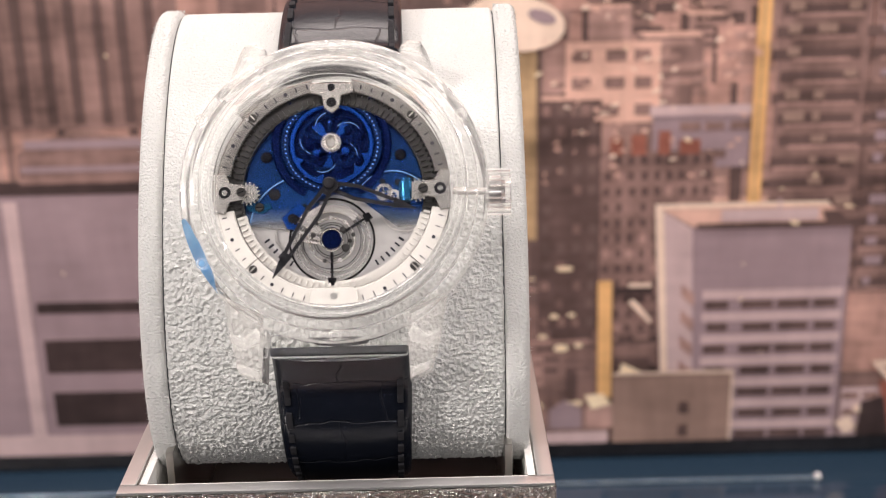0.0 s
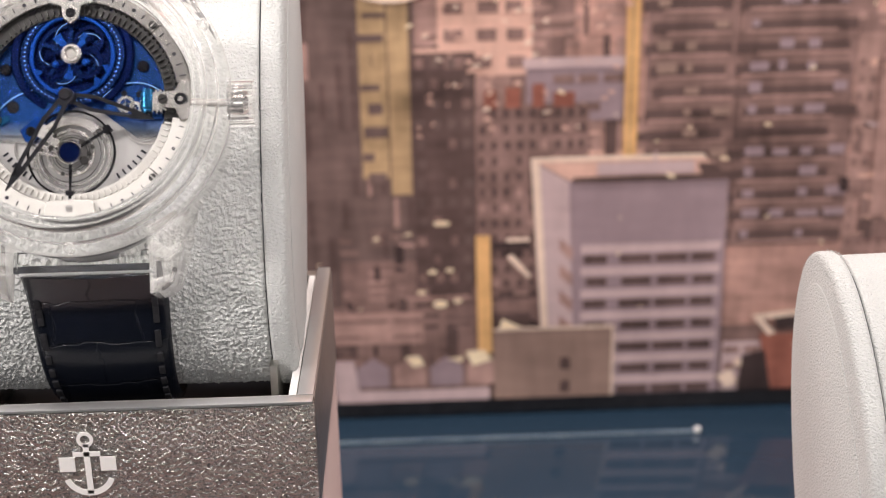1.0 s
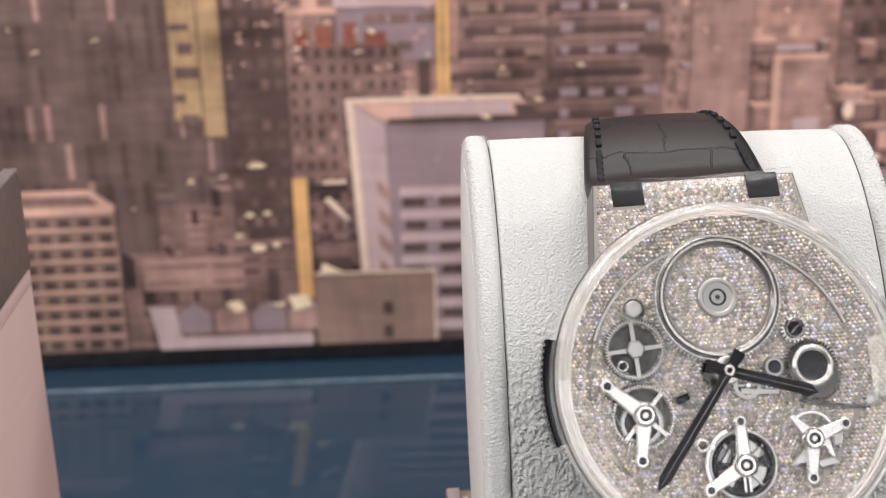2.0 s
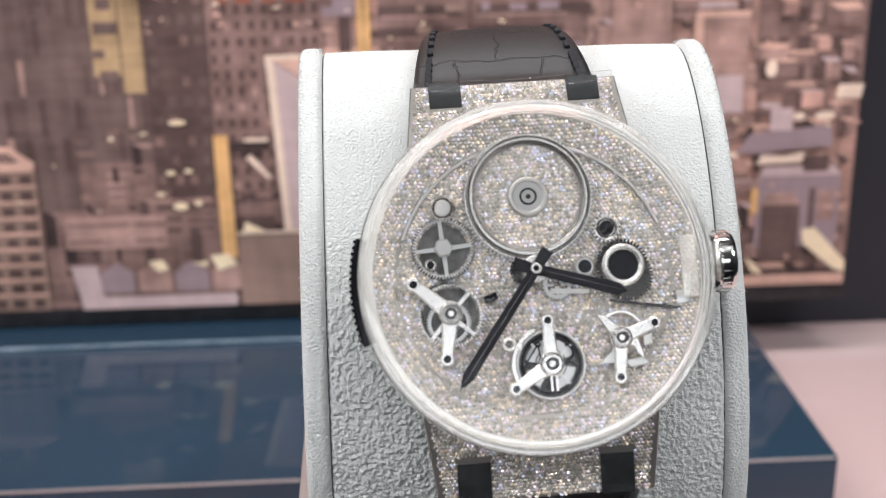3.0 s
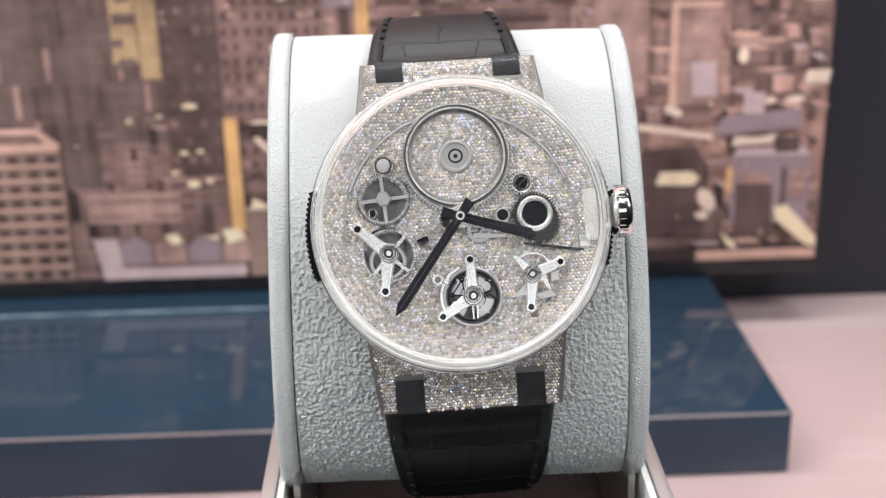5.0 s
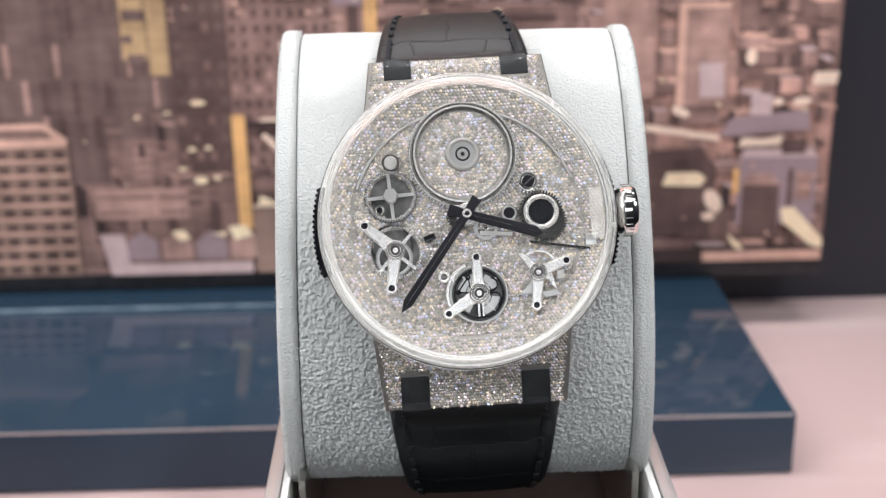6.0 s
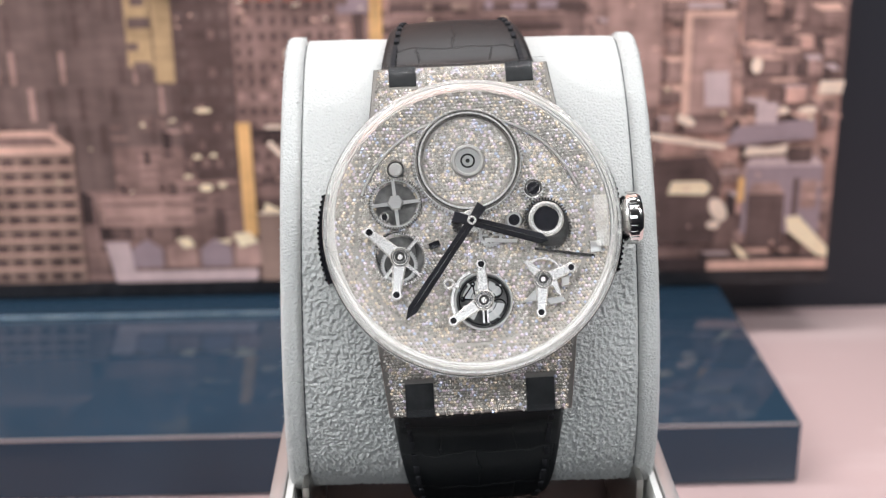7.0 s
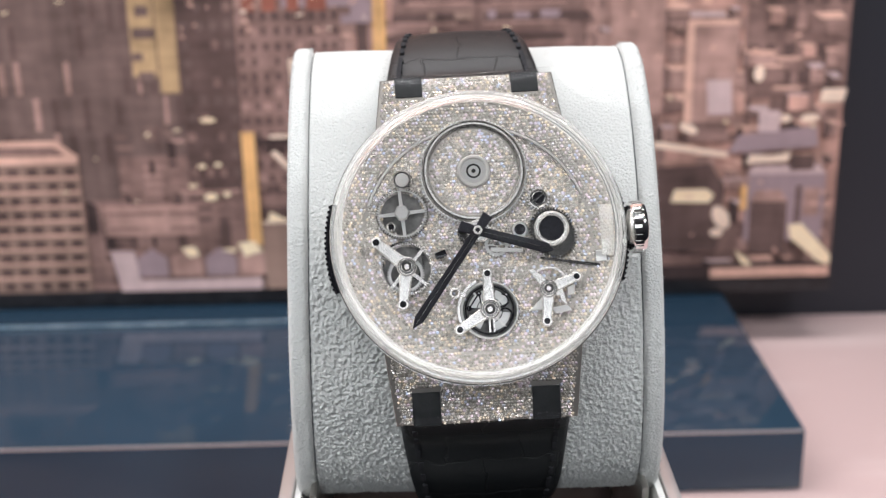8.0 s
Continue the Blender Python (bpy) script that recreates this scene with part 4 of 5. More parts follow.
def skeleton_watch():
    w = thing("wristwatch", cm(W1[0], W1[1], W1[2] + FLOOR, 90 - LEAN), "transparent sapphire wristwatch with blue skeleton movement on a cushion", "wristwatch", "displayed watches")
    # case
    body = part("case", lathe([(1.68, -0.75), (2.08, -0.75), (2.18, -0.6)] + fillet(2.13, 0.07, 0.07, 0, 76, 5) + [(2.04, 0.165), (2.03, 0.22)] + fillet(1.985, 0.225, 0.04, 5, 76, 4) + [(1.9, 0.288)] + fillet(1.8, 0.3, 0.09, 10, 90) + [(1.72, 0.39), (1.68, 0.35)], 160), milky, w, "clear sapphire case ring", at=cm(0.02, 0.04, 0))
    body.visible_shadow = False
    for r0, r1, z0 in ((1.885, 1.9, 0.29), (1.72, 1.75, 0.385), (2.03, 2.045, 0.165), (1.81, 1.83, 0.375)):
        part("step", ring(r0, r1, z0, z0 + 0.03, 128, bevel=0.008), sapphire_edge, body).visible_shadow = False
    cover = part("crystal", disc(1.66, 0.33, 0.37, 96, 0.02), sapphire_thin, w, "clear front crystal")
    cover.visible_shadow = False
    for x, y in ((-1.86, 1.0), (1.82, 1.0), (-1.84, -1.05), (1.82, -1.05), (0.0, -2.1), (0.0, 2.06)):
        p = part("pin", ring(0.05, 0.085, 0.17, 0.26, 24, bevel=0.012), sapphire_edge, body, at=cm(x, y, 0))
        p.visible_shadow = False
    # lugs: shoulder, arm and stepped foot
    for sx in (-1, 1):
        for sy in (-1, 1):
            if sy > 0:
                pts = [(0.98, 1.66), (1.62, 1.42), (1.5, 1.72), (1.36, 2.12), (1.28, 2.26), (1.1, 2.28), (0.99, 2.2)]
            else:
                pts = [(1.0, 1.7), (1.6, 1.4), (1.54, 1.75), (1.48, 2.1), (1.36, 2.52), (1.24, 2.62), (1.04, 2.66), (1.02, 2.1)]
            pts = [(sx * x, sy * y) for x, y in pts]
            g = part("lug", prism(pts if sx * sy > 0 else pts[::-1], -0.85, -0.1, 0.06), lug_sapphire, w, "clear sapphire lug")
            g.visible_shadow = False
            if sy > 0:
                more = [prism([(sx * x, y) for x, y in ((1.02, 2.08), (1.3, 2.02), (1.27, 2.2), (1.1, 2.24))][::sx], -0.1, 0.0, 0.03)]
            else:
                more = [prism([(sx * x, -y) for x, y in ((1.02, 2.02), (1.1, 1.9), (1.3, 2.05), (1.5, 1.95), (1.47, 2.08), (1.28, 2.2), (1.06, 2.12))][::-sx], -0.12, -0.02, 0.025),
                        prism([(sx * x, -y) for x, y in ((1.06, 2.5), (1.4, 2.38), (1.36, 2.5), (1.06, 2.64))][::-sx], -0.12, -0.03, 0.025)]
            for q in more:
                part("step", q, sapphire_edge, g).visible_shadow = False
    part("end_link", box(-1.0, 1.0, -2.28, -1.95, -1.0, -0.62, 0.06), sapphire, w, "clear polished end link")
    part("end_link", box(-0.98, 0.98, 1.9, 2.1, -0.9, -0.6, 0.03), milky, w, "clear polished end link").visible_shadow = False
    # crown
    crown = part("crown", gear(0.34, 0.05, 18, 0.0, 0.36), milky, w, "clear fluted crown", at=cm(2.16, -0.02, -0.1, 0, 90, 0))
    crown.visible_shadow = False
    part("ribs", lathe([(0.0, 0), (0.2, 0), (0.22, 0.08), (0.22, 0.2), (0.15, 0.26), (0, 0.26)], 18, closed=False), steel, crown, at=cm(0, 0, 0.02))
    part("stem", lathe([(0, 0), (0.055, 0), (0.055, 0.46), (0, 0.46)], 16, closed=False), bright, w, "steel winding stem", at=cm(1.7, -0.02, -0.1, 0, 90, 0))
    # blue film left on the flank
    fb = bmesh.new()
    inner, outer = [], []
    for k in range(25):
        u = k / 24
        a = radians(191 + 32 * u)
        wide = 0.17 * math.sin(math.pi * min(1.0, 0.06 + u)) ** 0.6 + 0.008 * math.sin(19 * u)
        for loop, rr, zz in ((inner, 2.19 - wide, 0.225), (outer, 2.19, 0.15)):
            loop.append(fb.verts.new((rr * math.cos(a), rr * math.sin(a), zz)))
    for k in range(24):
        fb.faces.new([inner[k], inner[k + 1], outer[k + 1], outer[k]])
    bmesh.ops.solidify(fb, geom=list(fb.faces), thickness=0.006)
    part("film", fb, blue_film, w, "torn strip of blue protective film", at=cm(0.02, 0.04, 0))
    # base plate: lower mirror half, upper blue half
    part("base_plate", disc(1.34, -0.22, -0.16, 96), mirror_plate, w, "polished grey base plate")
    pts = [(1.29 * math.cos(radians(a)), 1.29 * math.sin(radians(a))) for a in range(-22, 203, 3)]
    pts += [(-0.8, -0.5), (-0.5, -0.55), (-0.2, -0.12), (0.0, 0.0), (0.35, -0.06), (0.65, -0.3), (0.9, -0.5)]
    blue = part("blue_plate", prism(pts, -0.155, -0.1, 0.012), blue_fade, w, "blue bridge plate fading to steel grey")
    # raised lower bridges with bright chamfers
    wing = [(-0.42 - 0.8 * math.cos(radians(a)) * 0.98, -0.5 + 0.72 * math.sin(radians(a))) for a in range(8, 128, 6)] + [(-0.1, 0.0), (-0.42, -0.3), (-0.7, -0.42)]
    part("raised_bridge", prism(wing[::-1], -0.099, -0.06, 0.014), blue_fade, blue)
    part("chamfer", ring(0.765, 0.785, -0.062, -0.045, 48, 52, 172), blue_pale, blue, at=cm(-0.42, -0.52, 0))
    part("raised_bridge", prism([(0.3, 0.0), (0.42, 0.12), (0.62, 0.24), (0.85, 0.3), (1.1, 0.28), (1.24, 0.2), (1.25, -0.2), (0.95, -0.24), (0.6, -0.16)][::-1], -0.099, -0.06, 0.014), blue_fade, blue)
    part("chamfer", ring(0.56, 0.575, -0.062, -0.045, 48, 40, 140), blue_pale, blue, at=cm(0.84, -0.26, 0))
    for x, y, r in ((-0.84, 0.0, 0.085), (-0.42, -0.2, 0.055), (-1.12, -0.08, 0.045), (0.92, 0.14, 0.05), (1.1, 0.2, 0.055), (0.7, 0.16, 0.04), (1.2, 0.1, 0.04), (0.52, 0.1, 0.04), (1.05, -0.16, 0.05)):
        part("pierced_hole", disc(r, -0.059, -0.05, 24), black_gloss, blue, at=cm(x, y, 0))
    lever = part("blue_lever", prism([(-0.74, -0.34), (-0.5, -0.13), (-0.4, -0.2), (-0.38, -0.3), (-0.56, -0.52), (-0.66, -0.5)], -0.06, -0.02, 0.012), blue_bright, blue)
    part("pierced_hole", disc(0.07, -0.019, -0.012, 20), black_gloss, lever, at=cm(-0.58, -0.36, 0))
    click = part("click_spring", prism([(-1.24, -0.16), (-1.1, -0.1), (-1.0, -0.14), (-0.9, -0.12), (-0.88, -0.2), (-1.0, -0.28), (-1.12, -0.26), (-1.24, -0.22)][::-1], -0.06, -0.02, 0.01), cyan_metal, blue)
    screw(click, -1.05, -0.19, -0.02, 0.065, tooth_dark, 0)
    for x in (-0.96, 0.96):
        screw(w, x, 0.55, -0.1, 0.085, black_satin, 40 if x < 0 else -50)
    # mainspring barrel: horseshoe shield, dotted ring, bright rim, wheels in the well
    bx, by = -0.02, 0.72
    barrel = part("barrel", ring(0.6, 0.74, -0.09, -0.03, 80, bevel=0.02), blue_metal, w, "deep blue mainspring barrel", at=cm(bx, by, 0))
    part("well", disc(0.6, -0.09, -0.085, 64), blue_deep, barrel)
    part("shield", ring(0.75, 0.86, -0.09, -0.015, 60, -62, 50, 0.02), blue_deep, barrel, "navy horseshoe shield")
    part("shield", ring(0.75, 0.86, -0.09, -0.015, 60, 130, 242, 0.02), blue_deep, barrel, "navy horseshoe shield")
    for k in range(64):
        a = 360 * k / 64
        part("bead", disc(0.013, -0.031, -0.018, 8), blue_pale, barrel, at=cm(0.665 * math.cos(radians(a)), 0.665 * math.sin(radians(a)), 0), smooth=0)
    part("rim", ring(0.535, 0.6, -0.06, -0.01, 72, bevel=0.015), blue_bright, barrel)
    spoked(barrel, "wheel", -0.05, 0.02, -0.06, 0.44, 44, 5, blue_metal, blue_bright, 12, 0.86)
    spoked(barrel, "wheel", 0.2, -0.12, -0.03, 0.24, 28, 4, blue_deep, blue_bright, 30, 0.75)
    spoked(barrel, "wheel", -0.22, -0.14, -0.03, 0.2, 26, 4, blue_deep, blue_bright, 10, 0.75)
    spoked(barrel, "wheel", 0.24, 0.2, -0.04, 0.22, 26, 4, blue_deep, blue_deep, 50, 0.75)
    for a in (52, 128, 262):
        c, q = math.cos(radians(a)), math.sin(radians(a))
        part("wedge", arm(0.13 * c, 0.13 * q, 0.36 * c, 0.36 * q, 0.08, 0.15, -0.02, 0.005, 0.01), blue_bright, barrel)
    for k in range(5):
        a = 2 * math.pi * k / 5 + 0.4
        part("spring_arc", ring(0.2, 0.21, -0.01, 0.002, 20, 10, 110), blue_pale, barrel, at=cm(0.25 * math.cos(a), 0.25 * math.sin(a), 0, 0, 0, math.degrees(a)))
    for a in (205, 250, 310, 335):
        part("tab", arm(0.5 * math.cos(radians(a)), 0.5 * math.sin(radians(a)), 0.56 * math.cos(radians(a + 6)), 0.56 * math.sin(radians(a + 6)), 0.12, 0.05, -0.01, 0.005), blue_bright, barrel)
    jewel = part("jewel_setting", ring(0.075, 0.145, 0.0, 0.08, 40, bevel=0.025), bridge_polish, barrel, "polished steel jewel setting")
    part("jewel", disc(0.078, 0.0, 0.05, 24, 0.02), gear_steel, jewel)
    # toothed ring under the flange
    part("toothed_ring", gear(1.49, 0.05, 110, -0.12, 0.0, 1.285), tooth_dark, w, "dark toothed ring")
    # Ring added to darken the tooth gaps, where pale parts would show through.
    part("gap_shade_ring", ring(1.3, 1.67, -0.2, -0.13, 96), tooth_dark, w, "dark floor under the toothed ring")
    part("pale_track", ring(1.27, 1.41, -0.118, 0.004, 64, 194, 346), white_track, w)
    for k in range(100):
        a = 3.6 * k + 1
        upper = a < 192 or a > 348
        part("tooth", box(-0.016, 0.016, -0.045, 0.045, 0.0, 0.045), white_track if not upper else tooth_dark, w, at=cm(1.36 * math.cos(radians(a)), 1.345 * math.sin(radians(a)), 0, 0, 0, a + 90), smooth=0)
    # flange segments with ticks
    for a0, a1, up_half in ((10, 41, 1), (41.6, 80, 1), (100, 138.4, 1), (139, 170, 1), (190, 221, 0), (221.6, 258, 0), (282, 318.4, 0), (319, 350, 0)):
        seg = part("flange_segment", ring(1.47 if up_half else 1.42, 1.66, 0.02, 0.09, 24, a0, a1, 0.015), (flange_grey if up_half else white_track), w)
        n = int((a1 - a0) / 6)
        for k in range(n + 1):
            a = a0 + 3 + 6 * k
            if a > a1 - 1:
                continue
            if k % 5 == 2:
                part("dot", disc(0.027, 0.091, 0.098, 12), ink, seg, at=cm(1.57 * math.cos(radians(a)), 1.57 * math.sin(radians(a)), 0), smooth=0)
            else:
                part("tick", box(-0.008, 0.008, -0.035, 0.035, 0.091, 0.096), ink, seg, at=cm(1.57 * math.cos(radians(a)), 1.57 * math.sin(radians(a)), 0, 0, 0, a + 90), smooth=0)
    for a in (44, 136, 224, 316):
        screw(w, 1.57 * math.cos(radians(a)), 1.57 * math.sin(radians(a)), 0.09, 0.058, tooth_dark, a, lit=True)
    # four bridges
    top = part("bridge", prism([(-0.32, 1.5), (-0.3, 1.42), (-0.14, 1.38), (-0.11, 1.2), (0, 1.12), (0.11, 1.2), (0.14, 1.38), (0.3, 1.42), (0.32, 1.5), (0.28, 1.57), (-0.28, 1.57)][::-1], 0.09, 0.16, 0.012), bridge_steel, w, "pale steel bridge with two openings")
    part("opening", disc(0.055, 0.161, 0.166, 20), black_gloss, top, at=cm(0, 1.5, 0))
    part("opening", disc(0.07, 0.161, 0.166, 20), black_gloss, top, at=cm(0, 1.28, 0))
    for s in (-1, 1):
        pts = [(1.66, 0.26), (1.52, 0.29), (1.44, 0.13), (1.28, 0.11), (1.2, 0.0), (1.28, -0.11), (1.44, -0.13), (1.52, -0.31), (1.66, -0.28)]
        pts = [(s * x, y) for x, y in pts]
        bridge = part("bridge", prism(pts if s < 0 else pts[::-1], 0.09, 0.16, 0.012), bridge_steel, w, "pale steel side bridge")
        part("opening", ring(0.04, 0.085, 0.161, 0.17, 24), black_gloss, bridge, at=cm(s * 1.52, 0.0, 0))
        screw(bridge, s * 1.28, 0, 0.16, 0.07, tooth_dark, 20)
        part("pinion", gear(0.17, 0.04, 16, 0.0, 0.06), bridge_steel, w, at=cm(s * 1.2, 0.0, 0))
    bottom = part("bridge", prism([(-0.33, -1.42), (-0.35, -1.61), (0.0, -1.66), (0.35, -1.61), (0.33, -1.42), (0.27, -1.38), (-0.27, -1.38)][::-1], 0.09, 0.15, 0.012), white_track, w, "frosted white lower bridge")
    part("opening", disc(0.05, 0.151, 0.156, 20), gear_steel, bottom, at=cm(0, -1.5, 0))
    # wheel train at the right
    spoked(w, "train_wheel", 0.72, 0.0, -0.09, 0.13, 18, 4, bridge_steel, steel, 10, 0.6)
    spoked(w, "train_wheel", 0.86, -0.05, -0.09, 0.09, 14, 3, satin, steel, 30, 0.5)
    part("blue_cylinder", lathe([(0, 0), (0.09, 0), (0.09, 0.03), (0.11, 0.05), (0.11, 0.27), (0.09, 0.29), (0.09, 0.32), (0, 0.32)], 24, closed=False), cyan_metal, w, "cyan-blue cylinder", at=cm(1.04, -0.14, -0.02, -90, 0, 0))
    part("dark_disc", disc(0.3, -0.155, -0.13, 40), mirror_plate, w, at=cm(1.0, -0.22, 0))
    part("wheel_edge", ring(0.33, 0.345, -0.13, -0.11, 48, 180, 340), satin, w, at=cm(1.0, -0.22, 0))
    part("comb", gear(0.34, 0.03, 60, -0.155, -0.12, 0.3), gear_steel, w, at=cm(-0.52, -0.55, 0))
    # tourbillon
    tx, ty = -0.03, -0.68
    tb = part("tourbillon", ring(0.585, 0.615, -0.08, -0.04, 72, bevel=0.008), black_satin, w, "open tourbillon cage with black rim", at=cm(tx, ty, 0))
    part("floor", disc(0.57, -0.158, -0.145, 64), mirror_plate, tb)
    part("inner_ring", ring(0.44, 0.47, -0.13, -0.07, 64, bevel=0.01), bridge_polish, tb)
    part("inner_line", ring(0.405, 0.415, -0.07, -0.055, 64), black_satin, tb)
    part("toothed_ring", gear(0.55, 0.02, 90, -0.145, -0.12, 0.5), bright, tb)
    part("balance", ring(0.3, 0.335, -0.06, -0.02, 48, bevel=0.01), bright, tb)
    part("spring", ring(0.22, 0.23, -0.06, -0.045, 40), gear_dark, tb)
    part("spring", ring(0.255, 0.263, -0.06, -0.045, 40), gear_dark, tb)
    for a in (32, 150, 270):
        c, q = math.cos(radians(a)), math.sin(radians(a))
        part("cage_arm", arm(0.12 * c, 0.12 * q, 0.58 * c, 0.58 * q, 0.045, 0.03, -0.03, 0.0), black_satin if a != 150 else bridge_polish, tb)
        part("foot", prism([(-0.06, -0.06), (0.06, -0.05), (0.05, 0.05), (-0.05, 0.06)], -0.05, 0.03, 0.01), black_satin, tb, at=cm(0.6 * c, 0.6 * q, 0, 0, 0, a))
    for k in range(9):
        a = 40 * k + 12
        part("weight", disc(0.03, -0.02, 0.015, 12), bridge_polish if k % 3 else tooth_dark, tb, at=cm(0.315 * math.cos(radians(a)), 0.315 * math.sin(radians(a)), 0))
    for x, y, r in ((0.2, -0.12, 0.06), (0.16, 0.14, 0.045), (-0.26, 0.06, 0.045), (0.26, -0.02, 0.03)):
        part("stud", disc(r, -0.06, 0.03, 16, 0.012), tooth_dark, tb, at=cm(x, y, 0))
    part("pale_bridge", prism([(-0.5, 0.3), (-0.2, 0.06), (-0.14, 0.16), (-0.36, 0.42)], -0.02, 0.01, 0.008), bridge_polish, tb)
    part("pale_bar", arm(-0.46, 0.12, -0.14, 0.0, 0.05, 0.05, 0.0, 0.03, 0.008), bridge_polish, tb)
    part("pale_bar", arm(-0.42, 0.0, -0.14, -0.06, 0.035, 0.035, 0.0, 0.03, 0.008), bridge_polish, tb)
    part("pale_arch", ring(0.4, 0.53, -0.05, -0.02, 32, 42, 150, 0.02), bridge_polish, tb)
    cap = part("cap_ring", ring(0.14, 0.175, 0.0, 0.06, 40, bevel=0.01), steel, tb)
    part("cap", disc(0.145, 0.0, 0.05, 40, 0.02), blue_deep, cap, "dark blue domed cap")
    bar_text(w, 1.16, 214, 238, 6, -0.155, 0.085, 3)
    bar_text(w, 1.16, 301, 325, 6, -0.155, 0.085, 4)
    # hands
    hand(w, "hour_hand", -0.02, 0.06, -16.5, 1.24, 0.25, 0.1, 0.19, True)
    hand(w, "minute_hand", -0.02, 0.06, 238, 1.54, 0.25, 0.1, 0.23, True)
    part("hand_hub", disc(0.09, 0.05, 0.29, 24, 0.02), hand_black, w, at=cm(-0.04, 0.08, 0))
    k = C1
    strap(w, navy_leather, k["a"], k["b"], k["c"], 2.1, -1.12, 38, 155, 2.08, 1.84, -1)
    strap(w, navy_leather, k["a"], k["b"], k["c"], 2.12, -0.8, 36, 155, 2.0, 1.8, 1)
    return w


# ---- diamond-set watch ----


def pave_watch():
    w = thing("wristwatch", cm(W2[0], W2[1], W2[2] + FLOOR, 90 - LEAN) @ cm(0, 0, 0, 0, 0, 2.0), "diamond-paved steel wristwatch with black hands on a cushion", "wristwatch", "displayed watches")
    part("case", lathe([(0, -0.95), (1.95, -0.95), (2.2, -0.8), (2.3, -0.5), (2.28, -0.12), (2.1, -0.1), (0, -0.1)], 96, closed=False), bright, w, "diamond-set steel case body")
    rim = part("crystal_rim", lathe([(2.27, -0.1), (2.35, -0.1), (2.37, 0.05)] + fillet(2.31, 0.4, 0.06, 0, 76, 5) + [(2.2, 0.485), (2.17, 0.48), (2.25, 0.4)], 128), milky, w, "thick clear crystal edge")
    rim.visible_shadow = False
    for r0, r1, z in ((2.34, 2.385, -0.13), (2.19, 2.21, 0.49), (2.31, 2.34, 0.46)):
        part("rim_line", ring(r0, r1, z, z + 0.025, 128), sapphire_edge, rim).visible_shadow = False
    cover = part("crystal", disc(2.22, 0.44, 0.48, 96, 0.02), sapphire_thin, w, "clear flat crystal")
    cover.visible_shadow = False
    part("cream_ring", lathe([(2.235, 0.1), (2.27, 0.06), (2.3, 0.12), (2.3, 0.34), (2.26, 0.38), (2.235, 0.3)], 128), cream_ring, rim, "pale frosted inner ring").visible_shadow = False
    part("dark_line", ring(2.372, 2.385, 0.3, 0.34, 128), tooth_dark, rim)
    # dial bed and stones
    part("dial", disc(2.24, -0.1, -0.012, 96), pave_bed, w, "steel dial bed under the stones")
    wells = [(-1.17, -0.44, 0.38), (0.12, -1.18, 0.43), (-1.2, 0.47, 0.34)]
    stones(2.1, 0.059, lambda x, y: math.hypot(x, y) < 1.84 and math.hypot(x, y - 1.1) > 0.86 and all(math.hypot(x - a, y - b) > c for a, b, c in wells), lambda x, y: -0.012, "dial_pave", w, 0.029, 1, "close-set small white diamonds")
    fl = part("flange", lathe([(1.84, -0.012), (2.26, 0.12), (2.26, 0.08), (1.84, -0.05)], 96), pave_bed, w)
    stones(2.2, 0.059, lambda x, y: 1.88 < math.hypot(x, y) < 2.23, lambda x, y: -0.01 + 0.31 * (math.hypot(x, y) - 1.84), "flange_pave", fl, 0.029, 2)
    part("flange_edge", ring(1.83, 1.865, -0.01, 0.05, 96, 20, 160), satin, w)
    # Flat dark steel discs; the depth of the wells is shade in their colour.
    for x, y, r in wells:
        part("well", disc(r, -0.012, -0.006, 40), well_shade, w, at=cm(x, y, 0))
    # lug blocks
    for sy in (-1, 1):
        y0, y1 = 1.55, 2.92 if sy > 0 else 2.98
        hw0, hw1 = (1.62, 1.46) if sy > 0 else (1.64, 1.48)
        pts = [(-hw0, y0), (hw0, y0), (hw1, y1), (-hw1, y1)]
        pts = [(x, sy * y) for x, y in pts]
        tilt = cm(0, sy * 1.6, -0.22, -sy * 14, 0, 0) @ cm(0, -sy * 1.6, 0)
        g = part("lug_block", prism(pts if sy > 0 else pts[::-1], -0.6, 0.0, 0.015), pave_bed, w, "diamond-set lug block", at=tilt)
        stones(3.1, 0.056, lambda x, y: y0 + 0.05 < sy * y < y1 - 0.01 and abs(x) < hw0 - 0.07 - (sy * y - y0) * 0.12 and not (0.74 < abs(x) < 1.22 and sy * y > (2.5 if sy > 0 else 2.38)) and math.hypot(x, y) > 1.9, lambda x, y: 0.0, "lug_pave", g, 0.029, 3)
        for sx in (-1, 1):
            yy = sorted((sy * (2.56 if sy > 0 else 2.44), sy * (y1 + 0.02)))
            part("strap_insert", box(sx * 0.98 - 0.23, sx * 0.98 + 0.23, yy[0], yy[1], -0.3, 0.02, 0.02), insert_black, g, "black strap insert between lugs")
        f = part("wrap", prism([(-1.4, sy * (y1 - 0.1)), (0, sy * (y1 - 0.16)), (1.42, sy * (y1 - 0.08)), (1.42, sy * (y1 + 0.06)), (0, sy * (y1 + 0.0)), (-1.4, sy * (y1 + 0.05))][::int(sy)], 0.05, 0.058), plastic_film, g, "crinkled clear protective wrap")
        f.visible_shadow = False
    # dark side bands and crown
    for a0, a1 in ((163, 198), (-19, -5), (8, 22)):
        band = part("side_band", ring(2.3, 2.47, -0.5, -0.12, 24, a0, a1, 0.03), black_satin, w, "black ribbed side band")
        for k in range(int((a1 - a0) / 2)):
            a = a0 + 1 + 2 * k
